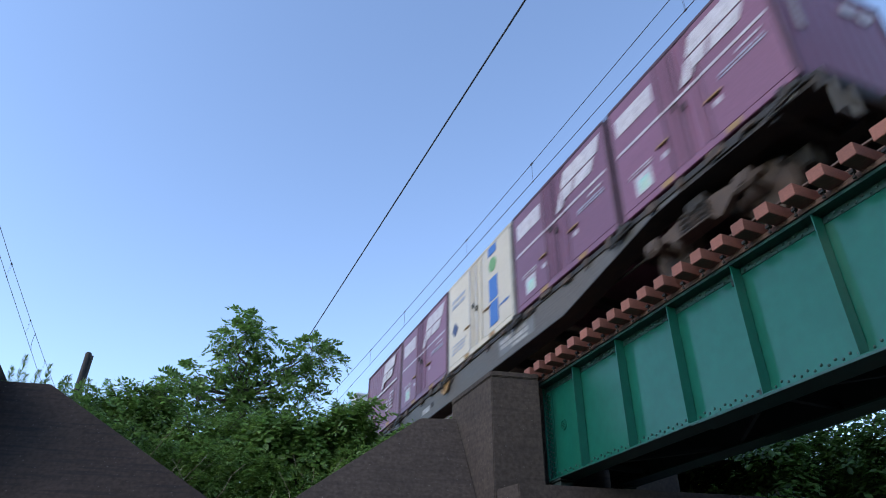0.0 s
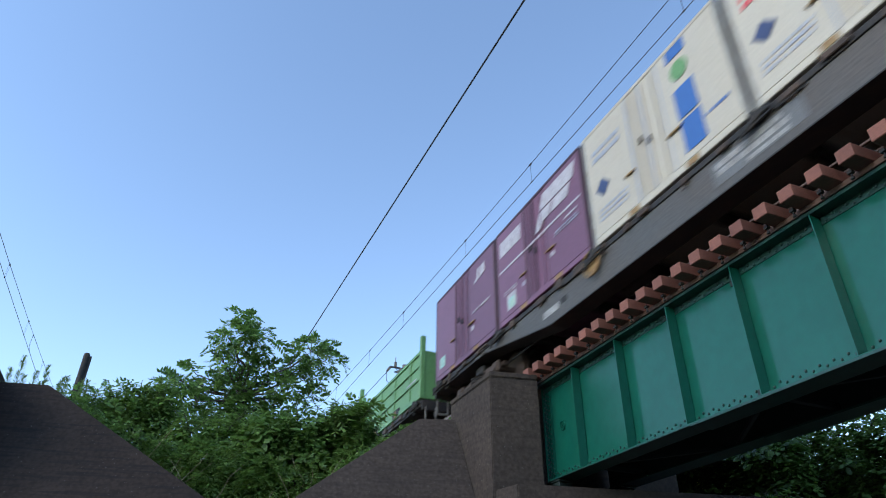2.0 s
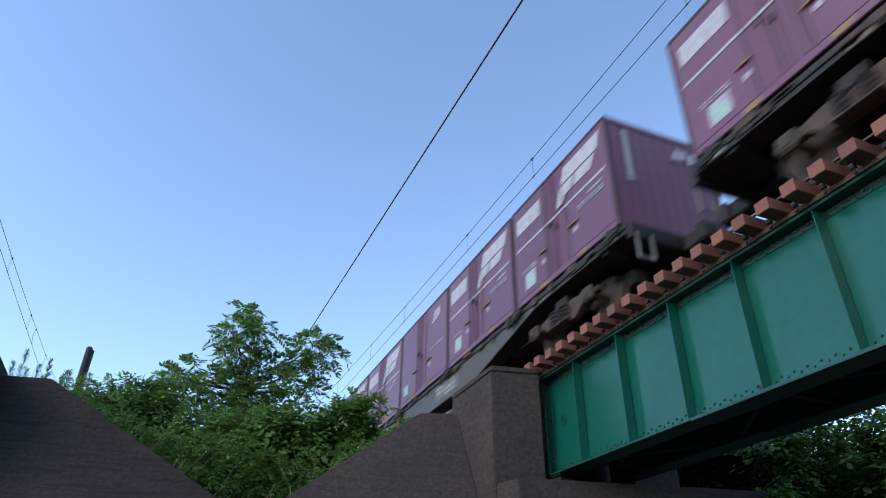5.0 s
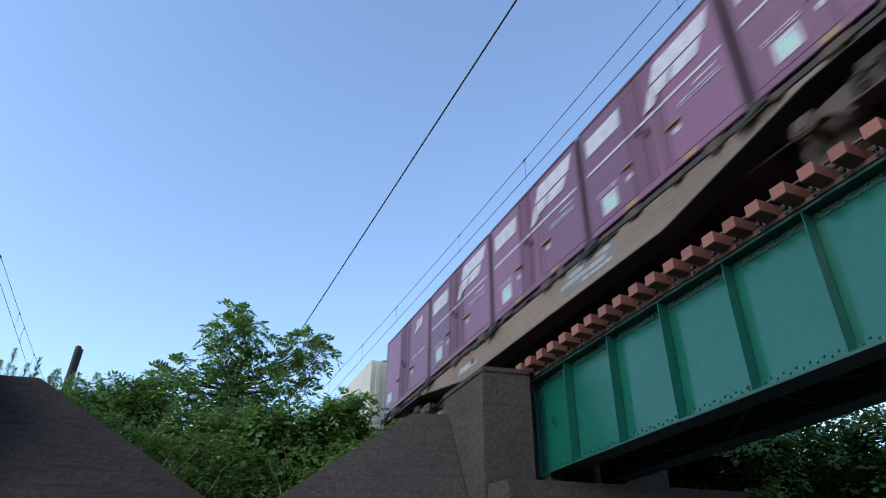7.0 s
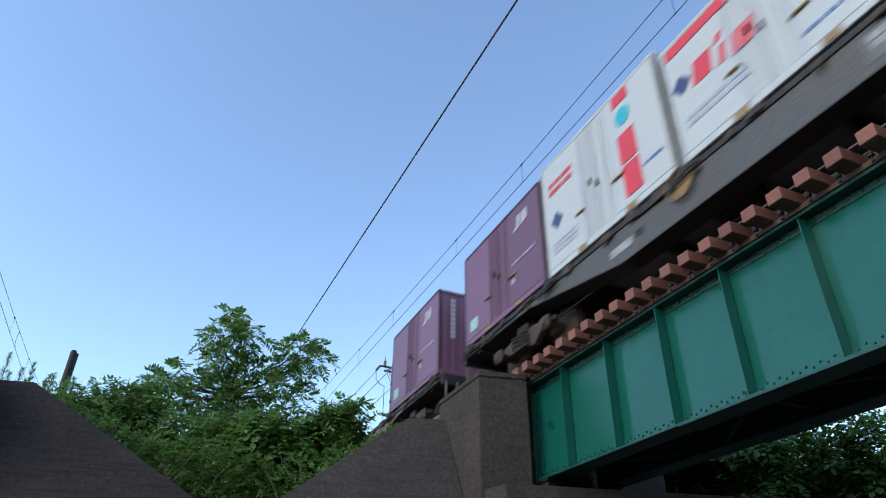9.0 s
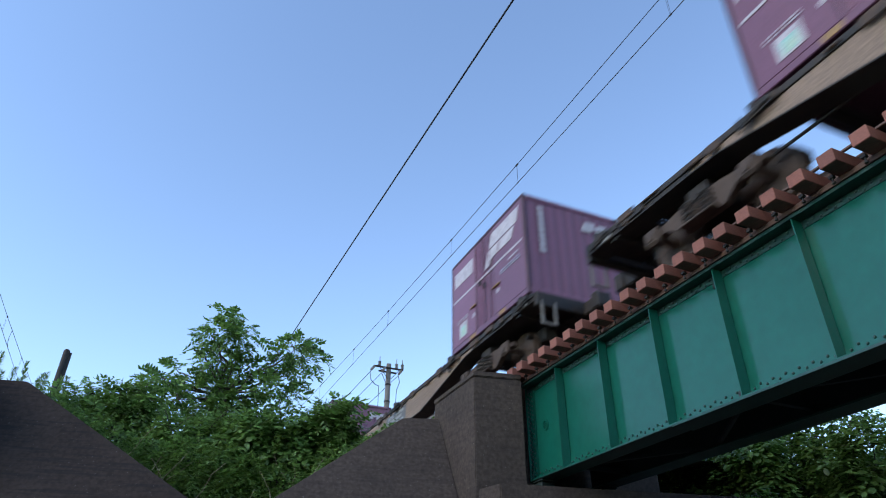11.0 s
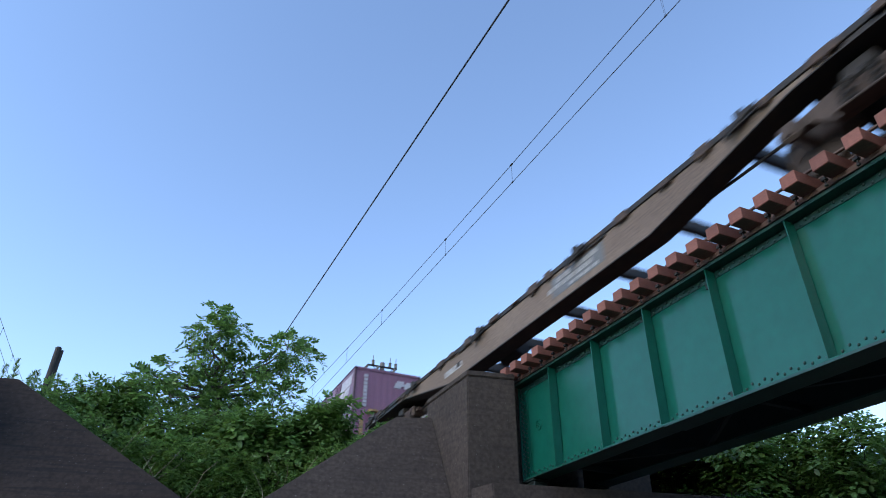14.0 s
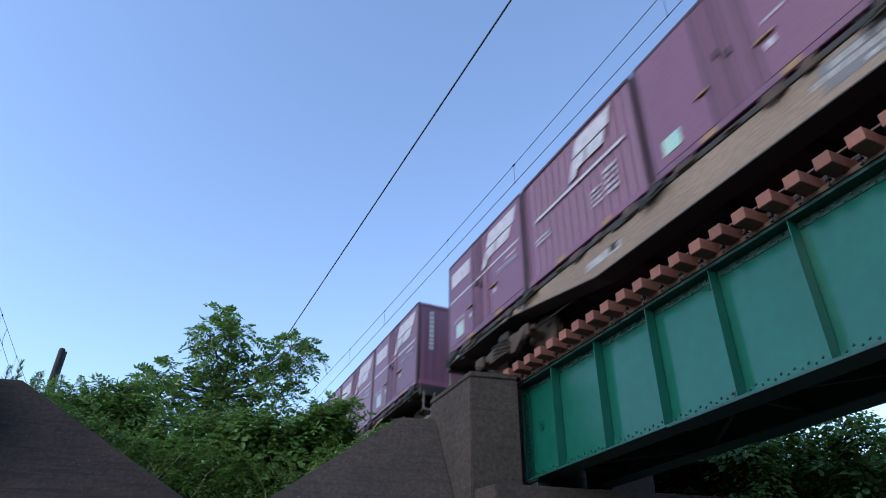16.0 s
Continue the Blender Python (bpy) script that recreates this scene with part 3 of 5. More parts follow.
for dx, dz in ((-1.15, -0.7), (-0.5, -0.7), (0.52, -0.7)):
    wire("service_wire", [(11.68 + dx, 33.8, 4.1 + Z0 + PH + dz), (11.0 + dx, 60, 4.1 + Z0 + PH + dz - 1.0), (10.0 + dx, 110, 4.1 + Z0 + PH + dz + 0.6)], 0.018, "thin dark service wire from the utility pole")

# cut-off steel post on the bank
post = tagged(empty("steel_post", Mx.Translation((-2.74, 20.0, 4.0 + Z0))), "dark rusty steel post standing in the weeds", "post")
part("shaft", Geo().cyl((0, 0, 0), (0, 0, 3.22), 0.085, 12), DARKSTEEL, post)
part("rib", Geo().cbox(0.07, 0.14, -0.04, 0.04, 0, 3.17, 0.008), DARKSTEEL, post)
part("top_plate", Geo().cyl((0, 0, 3.221), (0, 0, 3.25), 0.06, 12), DARKSTEEL, post)

# ---- the train ----
CL, CW, CH, PITCH = 3.645, 2.50, 2.45, 3.734
XS = -CW / 2                  # the side that faces the road
MINT = mat("mint_label", (0.26, 0.48, 0.43), 0.5, 0, 0.6, 9, 40, 0.02, other=(0.45, 0.47, 0.30))
SOFTRED = mat("faded_red_text", (0.62, 0.25, 0.25), 0.5, 0, 0.2, 6, 40, 0.02)
SILLMARK = mat("dull_white_sill_paint", (0.36, 0.35, 0.33), 0.6, 0, 0.7, 7, 60, 0.03, other=(0.16, 0.13, 0.11))
GREYMARK = mat("grey_marking_paint", (0.33, 0.35, 0.41), 0.5, 0, 0.2, 6, 40, 0.02)
NAVY = mat("navy_marking_paint", (0.03, 0.05, 0.13), 0.5, 0, 0.2, 6, 40, 0.02)
VIOLET = mat("bright_plum_paint", (0.205, 0.058, 0.124), 0.4, 0, 0.25, 1.5, 30, 0.03, other=(0.16, 0.05, 0.09), spec=0.55, rnd=0.15)
FADED = mat("faded_brown_plum_paint", (0.125, 0.060, 0.078), 0.45, 0, 0.35, 1.5, 30, 0.05, other=(0.075, 0.045, 0.055))
IVORY = mat("ivory_container_paint", (0.48, 0.43, 0.33), 0.5, 0, 0.25, 2, 30, 0.05, other=(0.40, 0.36, 0.27))
PATCH = mat("pale_grey_repaint", (0.13, 0.13, 0.13), 0.6, 0, 0.5, 3, 40, 0.04, other=(0.11, 0.095, 0.08))
RUSTDARK = mat("dark_rusty_fitting", (0.035, 0.022, 0.016), 0.75, 0, 0.6, 7, 50, 0.2, other=(0.12, 0.065, 0.035))
RUST = mat("rusty_yellow_fork_pocket", (0.30, 0.18, 0.07), 0.7, 0, 0.5, 8, 50, 0.1, other=(0.12, 0.05, 0.03))


def u2y(u):
    """Along the side: u 0 at the rear end, 1 at the front end of the container."""
    return CL / 2 - u * CL


def plate(u0, u1, z0, z1, d=0.012):
    y0, y1 = u2y(u1), u2y(u0)
    x = XS - 0.004
    return Geo().cbox(x - d, x, y0, y1, z0 * CH, z1 * CH, 0.002)


def letters(name, g, material, th):
    return tagged(part(name, g, material, th), kind="stuff")


def lettering(u0, u1, z0, z1, rows_, seed, d=0.006):
    """Writing too blurred to read: bars of its size."""
    r = random.Random(seed)
    g = Geo()
    for k in range(rows_):
        za = z0 + (z1 - z0) * (k + 0.22) / rows_
        zb = z0 + (z1 - z0) * (k + 0.78) / rows_
        u = u0
        while u < u1 - 0.01:
            w = min(u1 - u, r.uniform(0.010, 0.026))
            g.box(XS - 0.004 - d, XS - 0.004, u2y(u + w), u2y(u), za * CH, zb * CH)
            u += w + r.choice((0.006, 0.006, 0.016))
    return g


def emblem(u0, u1, z0, z1):
    """The railway's slanted block emblem, drawn as plain shapes."""
    g = Geo()
    x0, x1 = XS - 0.011, XS - 0.004
    def q(a, b, c, d):
        pts = [(u2y(u0 + (u1 - u0) * uu), (z0 + (z1 - z0) * zz) * CH) for uu, zz in (a, b, c, d)]
        g.prism(pts, 0, x0, x1)
    q((0.14, 0.52), (0.93, 0.52), (1.0, 1.0), (0.24, 1.0))
    q((0.05, 0.12), (0.36, 0.12), (0.42, 0.47), (0.12, 0.47))
    q((0.40, 0.12), (0.78, 0.12), (0.86, 0.47), (0.46, 0.47))
    q((0.0, -0.08), (0.17, -0.08), (0.21, 0.115), (0.04, 0.115))
    return g


def small_emblem(u0, u1, z0, z1):
    g = Geo()
    x0, x1 = XS - 0.011, XS - 0.004
    w, h = u1 - u0, (z1 - z0)
    for pts in (((0.0, 0.0), (0.40, 0.12), (0.46, 1.0), (0.26, 0.94), (0.20, 0.30), (0.0, 0.24)), ((0.52, 0.10), (1.0, 0.30), (0.96, 1.0), (0.56, 0.88))):
        g.prism([(u2y(u0 + w * a), (z0 + h * c) * CH) for a, c in pts], 0, x0, x1)
    return g


def shell(name, paint, label, kind, ribs=False, height=CH, mark=MARK):
    th = tagged(empty(name), label, "container", "containers on the freight train")
    L2, W2, Hh = CL / 2, CW / 2, height
    rec = 0.035
    body = Geo().box(-W2 + rec, W2 - rec, -L2 + rec, L2 - rec, 0.10, Hh - 0.03)
    part("body", body, paint, th)
    for sx in (-1, 1):
        for sy in (-1, 1):
            x0, y0 = sx * W2, sy * L2
            part("corner_post", Geo().cbox(min(x0, x0 - sx * 0.075), max(x0, x0 - sx * 0.075), min(y0, y0 - sy * 0.075), max(y0, y0 - sy * 0.075), 0.0, Hh - 0.08, 0.012), PLUMPOST if paint in (PLUM, VIOLET, FADED) else GREYPOST, th, "corner post dark with grime and painted gap shade")
    for sx in (-1, 1):
        x0 = sx * W2
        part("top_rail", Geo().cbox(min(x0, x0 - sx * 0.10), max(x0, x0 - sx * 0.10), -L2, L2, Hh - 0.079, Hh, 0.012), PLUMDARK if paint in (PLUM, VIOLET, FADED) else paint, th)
        part("bottom_rail", Geo().cbox(min(x0, x0 - sx * 0.10), max(x0, x0 - sx * 0.10), -L2 + 0.076, L2 - 0.076, 0.0, 0.13, 0.012), paint, th)
    for sy in (-1, 1):
        y0 = sy * L2
        part("end_rail", Geo().cbox(-W2 + 0.076, W2 - 0.076, min(y0, y0 - sy * 0.09), max(y0, y0 - sy * 0.09), 0.0, 0.15, 0.012), paint, th)
        part("end_header", Geo().cbox(-W2 + 0.101, W2 - 0.101, min(y0, y0 - sy * 0.09), max(y0, y0 - sy * 0.09), Hh - 0.1, Hh - 0.002, 0.012), paint, th)
        # corrugated end wall
        g = Geo()
        n = 9
        for i in range(n):
            xa = -W2 + 0.16 + i * (CW - 0.32) / n
            xb = xa + (CW - 0.32) / n * 0.62
            y1 = y0 - sy * (rec + 0.001)
            g.prism([(xa, y1), (xa + 0.03, y1 + sy * 0.010), (xb - 0.03, y1 + sy * 0.010), (xb, y1)], 2, 0.151, Hh - 0.101)
        part("end_corrugation", g, paint, th)
    roof = Geo().cbox(-W2 + 0.101, W2 - 0.101, -L2 + 0.091, L2 - 0.091, Hh - 0.05, Hh - 0.01, 0.01)
    part("roof", roof, paint, th)
    # sides: panels and doors
    k = Hh / CH
    if ribs:
        for sx in (-1, 1):
            g = Geo()
            n = 15
            for i in range(n):
                ya = -L2 + 0.15 + i * (CL - 0.3) / n
                yb = ya + (CL - 0.3) / n * 0.6
                x1 = sx * (W2 - rec - 0.001)
                g.prism([(x1, ya), (x1 + sx * 0.018, ya + 0.035), (x1 + sx * 0.018, yb - 0.035), (x1, yb)], 2, 0.131, Hh - 0.08)
            part("side_corrugation", g, paint, th)
    else:
        for sx in (-1, 1):
            for ua, ub in ((0.022, 0.36), (0.37, 0.47), (0.475, 0.60), (0.61, 0.978)):
                x1 = sx * (W2 - rec)
                x2 = sx * (W2 - (0.002 if ua in (0.022, 0.61) else 0.016))
                part("door_panel" if ua in (0.37, 0.475) else "side_panel", Geo().cbox(min(x1, x2), max(x1, x2), u2y(ub), u2y(ua), 0.131, Hh - 0.081, 0.006), paint, th)
        for u in (0.40, 0.445, 0.50, 0.57):
            part("lock_rod", Geo().cyl((XS - 0.012, u2y(u), 0.14), (XS - 0.012, u2y(u), Hh - 0.1), 0.014, 6), paint, th)
        # Dark strips laid in the door gaps carry the gaps' shade as colour.
        for u in (0.365, 0.4725, 0.605):
            part("door_seal", Geo().box(XS + 0.012, XS + 0.035, u2y(u) - 0.02, u2y(u) + 0.02, 0.132, Hh - 0.082), PLUMDARK if paint in (PLUM, VIOLET, FADED) else GREYMARK, th, "dark strip standing for the shade in a door gap")
        for u, z in ((0.445, 0.46), (0.50, 0.40)):
            part("door_handle", Geo().cbox(XS - 0.05, XS - 0.012, u2y(u) - 0.03, u2y(u) + 0.03, z * CH, z * CH + 0.13, 0.008), DARKSTEEL, th)
        for u0, u1 in ((0.30, 0.37), (0.60, 0.69)):
            part("latch", Geo().cbox(XS - 0.04, XS - 0.002, u2y(u1), u2y(u0), 0.31 * CH, 0.325 * CH, 0.006), RUST, th, "rusty yellow latch")
    for u in (0.28, 0.66):
        part("fork_pocket", Geo().cbox(XS - 0.006, XS + 0.06, u2y(u + 0.075), u2y(u), 0.012, 0.112, 0.005), RUST, th, "rusty yellow fork pocket")
    if kind == "none":
        return th
    m, kz = mark, k
    # front end writing
    g = Geo()
    r = random.Random(5)
    z = 0.90 * Hh
    while z > 0.46 * Hh:
        h = r.uniform(0.07, 0.11)
        g.box(-W2 + 0.36, -W2 + 0.50, -L2 - 0.002, -L2 + 0.012, z - h, z)
        z -= h + 0.035
    if kind in ("stripe", "plain", "ribstripe"):
        tagged(part("end_number", g, m, th, "white number bars"), kind="stuff")
    if kind in ("stripe", "ribstripe"):
        if not ribs:
            part("stripe", plate(0.04, 0.36, 0.53, 0.553, 0.004), m, th, "thin white stripe")
            part("stripe", plate(0.61, 0.96, 0.53, 0.553, 0.004), m, th, "thin white stripe")
            part("stripe", Geo().box(XS - 0.001, XS + 0.014, u2y(0.60), u2y(0.37), 0.53 * CH, 0.553 * CH), m, th, "thin white stripe")
            part("white_panel", plate(0.06, 0.335, 0.70, 0.86, 0.004), m, th, "white painted panel")
            part("emblem", emblem(0.50, 0.95, 0.61, 0.91), m, th, "white slanted emblem")
            part("label_card", plate(0.13, 0.24, 0.10, 0.25, 0.005), m, th)
            part("label_picture", plate(0.15, 0.22, 0.115, 0.21, 0.009), MINT, th, "mint picture on a label")
            letters("label_title", lettering(0.10, 0.26, 0.265, 0.31, 2, 3), m, th)
            part("small_label", plate(0.32, 0.355, 0.21, 0.25, 0.005), m, th)
            part("small_label", plate(0.64, 0.68, 0.24, 0.28, 0.005), m, th)
            letters("data_lettering", lettering(0.70, 0.93, 0.385, 0.435, 2, 8), GREYMARK, th)
            letters("data_lettering", lettering(0.80, 0.93, 0.455, 0.485, 1, 9), m, th)
        else:
            part("stripe", plate(0.12, 0.90, 0.53, 0.558, 0.004), m, th, "thin white stripe")
            part("emblem", emblem(0.46, 0.84, 0.62, 0.92), m, th, "white slanted emblem")
            letters("data_lettering", lettering(0.62, 0.70, 0.20, 0.36, 4, 8), m, th)
            letters("data_lettering", lettering(0.73, 0.82, 0.20, 0.44, 5, 9), m, th)
            letters("data_lettering", lettering(0.12, 0.26, 0.30, 0.37, 2, 10), m, th)
        g = Geo()
        for i, (xa, xb, za, zb) in enumerate(((0.28, 0.92, 0.80, 0.84), (0.34, 0.60, 0.84, 0.875), (0.62, 0.86, 0.765, 0.80), (0.24, 0.50, 0.765, 0.798), (0.70, 1.0, 0.842, 0.87))):
            g.box(xa, xb, -L2 - 0.003, -L2 + 0.012, za * Hh, zb * Hh)
        part("end_emblem", g, m, th, "white emblem on the end wall")
    elif kind == "plain":
        part("emblem", small_emblem(0.70, 0.86, 0.72, 0.87), m, th, "white slanted emblem")
        part("label_card", plate(0.09, 0.19, 0.12, 0.24, 0.005), MINT, th, "mint label")
        letters("data_lettering", lettering(0.66, 0.93, 0.40, 0.44, 1, 8), m, th)
        part("small_label", plate(0.64, 0.68, 0.23, 0.28, 0.005), m, th)
    elif kind.startswith("band"):
        c = {"band_blue": BLUE, "band_red": RED, "band_pink": PINK, "band_teal": TEAL, "band_orange": ORANGE}[kind]
        part("band", plate(0.68, 0.80, 0.10 * kz, 0.34 * kz, 0.006), c, th)
        part("band", plate(0.68, 0.80, 0.36 * kz, 0.60 * kz, 0.006), c, th)
        part("band_top", plate(0.68, 0.80, 0.86 * kz, 0.955 * kz, 0.006), c, th)
        g = Geo()
        cy, cz = u2y(0.74), 0.74 * CH * kz
        g.cyl((XS - 0.012, cy, cz), (XS - 0.003, cy, cz), 0.19, 16)
        part("globe_mark", g, TEAL if kind != "band_blue" else LIME, th, "round printed mark")
        g = Geo()
        cy, cz = u2y(0.13), 0.42 * CH * kz
        g.prism([(cy - 0.2, cz), (cy, cz - 0.2), (cy + 0.2, cz), (cy, cz + 0.2)], 0, XS - 0.010, XS - 0.003)
        part("diamond_mark", g, NAVY, th, "dark diamond mark")
        letters("text_panel", lettering(0.08, 0.30, 0.66 * kz, 0.80 * kz, 2, 6), GREYMARK if kind == "band_blue" else c, th)
        letters("data_lettering", lettering(0.08, 0.30, 0.14, 0.26, 3, 7), GREYMARK, th)
        letters("data_lettering", lettering(0.82, 0.94, 0.22, 0.26, 1, 12), BLUE, th)
    elif kind == "redtop":
        part("band", plate(0.04, 0.96, 0.86 * kz, 0.95 * kz, 0.006), RED, th)
        g = Geo()
        for ua, ub, za, zb in ((0.15, 0.26, 0.48, 0.66), (0.29, 0.33, 0.46, 0.60), (0.29, 0.33, 0.64, 0.70), (0.36, 0.47, 0.44, 0.60)):
            g.prism([(u2y(ua), za * CH * kz), (u2y(ub - 0.01), za * CH * kz), (u2y(ub + 0.01), zb * CH * kz), (u2y(ua + 0.02), zb * CH * kz)], 0, XS - 0.010, XS - 0.003)
        part("red_emblem", g, RED, th, "large red slanted block shapes")
        g = Geo()
        cy, cz = u2y(0.09), 0.58 * CH * kz
        g.prism([(cy - 0.2, cz), (cy, cz - 0.2), (cy + 0.2, cz), (cy, cz + 0.2)], 0, XS - 0.010, XS - 0.003)
        part("diamond_mark", g, NAVY, th, "dark diamond mark")
        part("green_mark", plate(0.72, 0.92, 0.62 * kz, 0.76 * kz, 0.006), TEAL, th)
        letters("data_lettering", lettering(0.62, 0.95, 0.42, 0.54, 2, 3), GREYMARK, th)
        letters("data_lettering", lettering(0.08, 0.40, 0.20, 0.30, 2, 4), GREYMARK, th)
        letters("data_lettering", lettering(0.62, 0.92, 0.14, 0.18, 1, 4), BLUE, th)
    return th


def green_container(Hh=1.46, size="low"):
    """Open-topped light green container, about six metres long."""
    L2, W2 = 3.06, CW / 2
    th = tagged(empty("open_top_container"), size + " light green steel open-top container with raised ribs", "container", "green open-top containers on the freight train")
    g = Geo()
    t = 0.05
    for sx in (-1, 1):
        a, b = sorted((sx * (W2 - 0.045), sx * (W2 - 0.08 - t)))
        part("side_wall", Geo().box(a, b, -L2 + 0.1, L2 - 0.1, 0.16, Hh - 0.06), LIME, th)
        for z, h in ((0.0, 0.16), (Hh - 0.10, 0.10), (Hh * 0.39, 0.05), (Hh * 0.67, 0.05)):
            a, b = sorted((sx * W2, sx * (W2 - 0.044)))
            part("long_rail", Geo().cbox(a, b, -L2 + 0.13, L2 - 0.13, z, z + h, 0.01), LIME, th)
        for i in range(4):
            y = -L2 + 0.95 + i * (2 * L2 - 1.9) / 3
            a, b = sorted((sx * (W2 - 0.012), sx * (W2 - 0.044)))
            part("side_rib", Geo().cbox(a, b, y - 0.05, y + 0.05, 0.161, Hh - 0.101, 0.008), LIME, th)
        for sy in (-1, 1):
            a, b = sorted((sx * W2, sx * (W2 - 0.15)))
            c, d = sorted((sy * L2, sy * (L2 - 0.125)))
            part("corner_post", Geo().cbox(a, b, c, d, 0, Hh + 0.46, 0.012), LIME, th)
        for y in (-1.15, 0.85):
            a, b = sorted((sx * (W2 + 0.004), sx * (W2 - 0.06)))
            # Solid block, not a hole: the hollow's shade is its dark colour.
            part("fork_pocket", Geo().cbox(a, b, y - 0.10, y + 0.48, 0.02, 0.27, 0.006), DARKSTEEL, th, "dark block for the shaded hollow of a fork pocket")
            c, d = sorted((sx * (W2 + 0.010), sx * (W2 + 0.0045)))
            part("pocket_marker", Geo().box(c, d, y + 0.14, y + 0.28, 0.04, 0.23), RUST, th, "rusty orange marker")
    for sy in (-1, 1):
        c, d = sorted((sy * (L2 - 0.02), sy * (L2 - 0.09)))
        part("end_wall", Geo().box(-W2 + 0.151, W2 - 0.151, c, d, 0.02, Hh), LIME, th)
        for x in (-0.5, 0.0, 0.5):
            c, d = sorted((sy * (L2 + 0.02), sy * (L2 - 0.019)))
            part("end_rib", Geo().cbox(x - 0.05, x + 0.05, c, d, 0.05, Hh - 0.02, 0.008), LIME, th)
    part("floor", Geo().box(-W2 + 0.14, W2 - 0.14, -L2 + 0.1, L2 - 0.1, 0.03, 0.12), LIME, th)
    part("white_strip", Geo().box(-W2 - 0.004, -W2 + 0.004, -L2 + 0.35, -L2 + 1.15, 0.64, 0.68), MARK, th, "white data strip")
    return th


def generator_container():
    """Tall white 20-foot container with an open frame and a yellow lamp at its rear end."""
    L2, W2, Hh = 2.98, CW / 2, 2.56
    th = tagged(empty("tall_container"), "tall off-white ribbed container with an open rear frame", "container", "containers on the freight train")
    part("body", Geo().cbox(-W2 + 0.02, W2 - 0.02, -L2 + 0.02, L2 - 0.75, 0.12, Hh, 0.02), IVORY, th)
    for sx in (-1, 1):
        a, b = sorted((sx * W2, sx * (W2 - 0.1)))
        part("bottom_rail", Geo().cbox(a, b, -L2, L2, 0, 0.119, 0.01), CREAM, th)
        for y in (L2 - 0.70, L2 - 0.1):
            part("frame_post", Geo().cbox(a, b, y, y + 0.1, 0.12, Hh - 0.1, 0.01), WHITE, th)
        part("frame_rail", Geo().cbox(a, b, L2 - 0.74, L2, Hh - 0.099, Hh, 0.01), DARKSTEEL, th)
        for z in (0.7, 1.25, 1.8):
            part("frame_rung", Geo().cbox(a, b, L2 - 0.599, L2 - 0.101, z, z + 0.09, 0.008), WHITE, th)
    for i in range(6):
        x = -W2 + 0.22 + i * 0.36
        part("end_rib", Geo().cbox(x, x + 0.16, -L2 - 0.02, -L2 + 0.019, 0.16, Hh - 0.06, 0.012), IVORY, th)
    part("door_bar", Geo().cyl((-0.3, -L2 - 0.05, 0.2), (-0.3, -L2 - 0.05, Hh - 0.1), 0.02, 8), GREYMARK, th)
    part("door_bar", Geo().cyl((0.3, -L2 - 0.05, 0.2), (0.3, -L2 - 0.05, Hh - 0.1), 0.02, 8), GREYMARK, th)
    lamp = mat("yellow_lamp_lens", (0.8, 0.5, 0.03), 0.3, 0, 0.1, 6, 40, 0)
    part("lamp", Geo().cyl((-W2 - 0.03, L2 - 0.2, Hh - 0.22), (-W2 + 0.1, L2 - 0.2, Hh - 0.22), 0.11, 14), lamp, th, "yellow lamp")
    g = Geo()
    for i in range(11):
        y = L2 - 1.2 - i * 0.36
        for a, b, c, d in ((-0.1, 0.12, 0.13, 0.17), (-0.1, 0.12, 0.05, 0.09), (-0.1, 0.12, -0.03, 0.01), (-0.01, 0.03, -0.08, 0.2)):
            g.box(-W2 + 0.010, -W2 + 0.021, y - b, y - a, 1.60 + c, 1.60 + d)
    part("lettering", g, NAVY, th, "row of dark letter bars")
    g = Geo()
    cy, cz = L2 - 0.98, 1.72
    g.prism([(cy - 0.14, cz), (cy, cz - 0.16), (cy + 0.14, cz), (cy, cz + 0.16)], 0, -W2 + 0.008, -W2 + 0.021)
    part("diamond_mark", g, NAVY, th)
    for y0, y1, z in ((-1.9, -0.2, 0.92), (-1.7, -0.3, 0.78), (0.7, 1.6, 0.62), (-0.3, 0.5, 2.36)):
        part("data_lettering", Geo().box(-W2 + 0.012, -W2 + 0.021, y0, y1, z, z + 0.05), SOFTRED if z > 2 else GREYMARK, th)
    return th


SLOT = (1.0, 2.0, 0.55, 0.67)   # slotted opening in the sill of some wagons


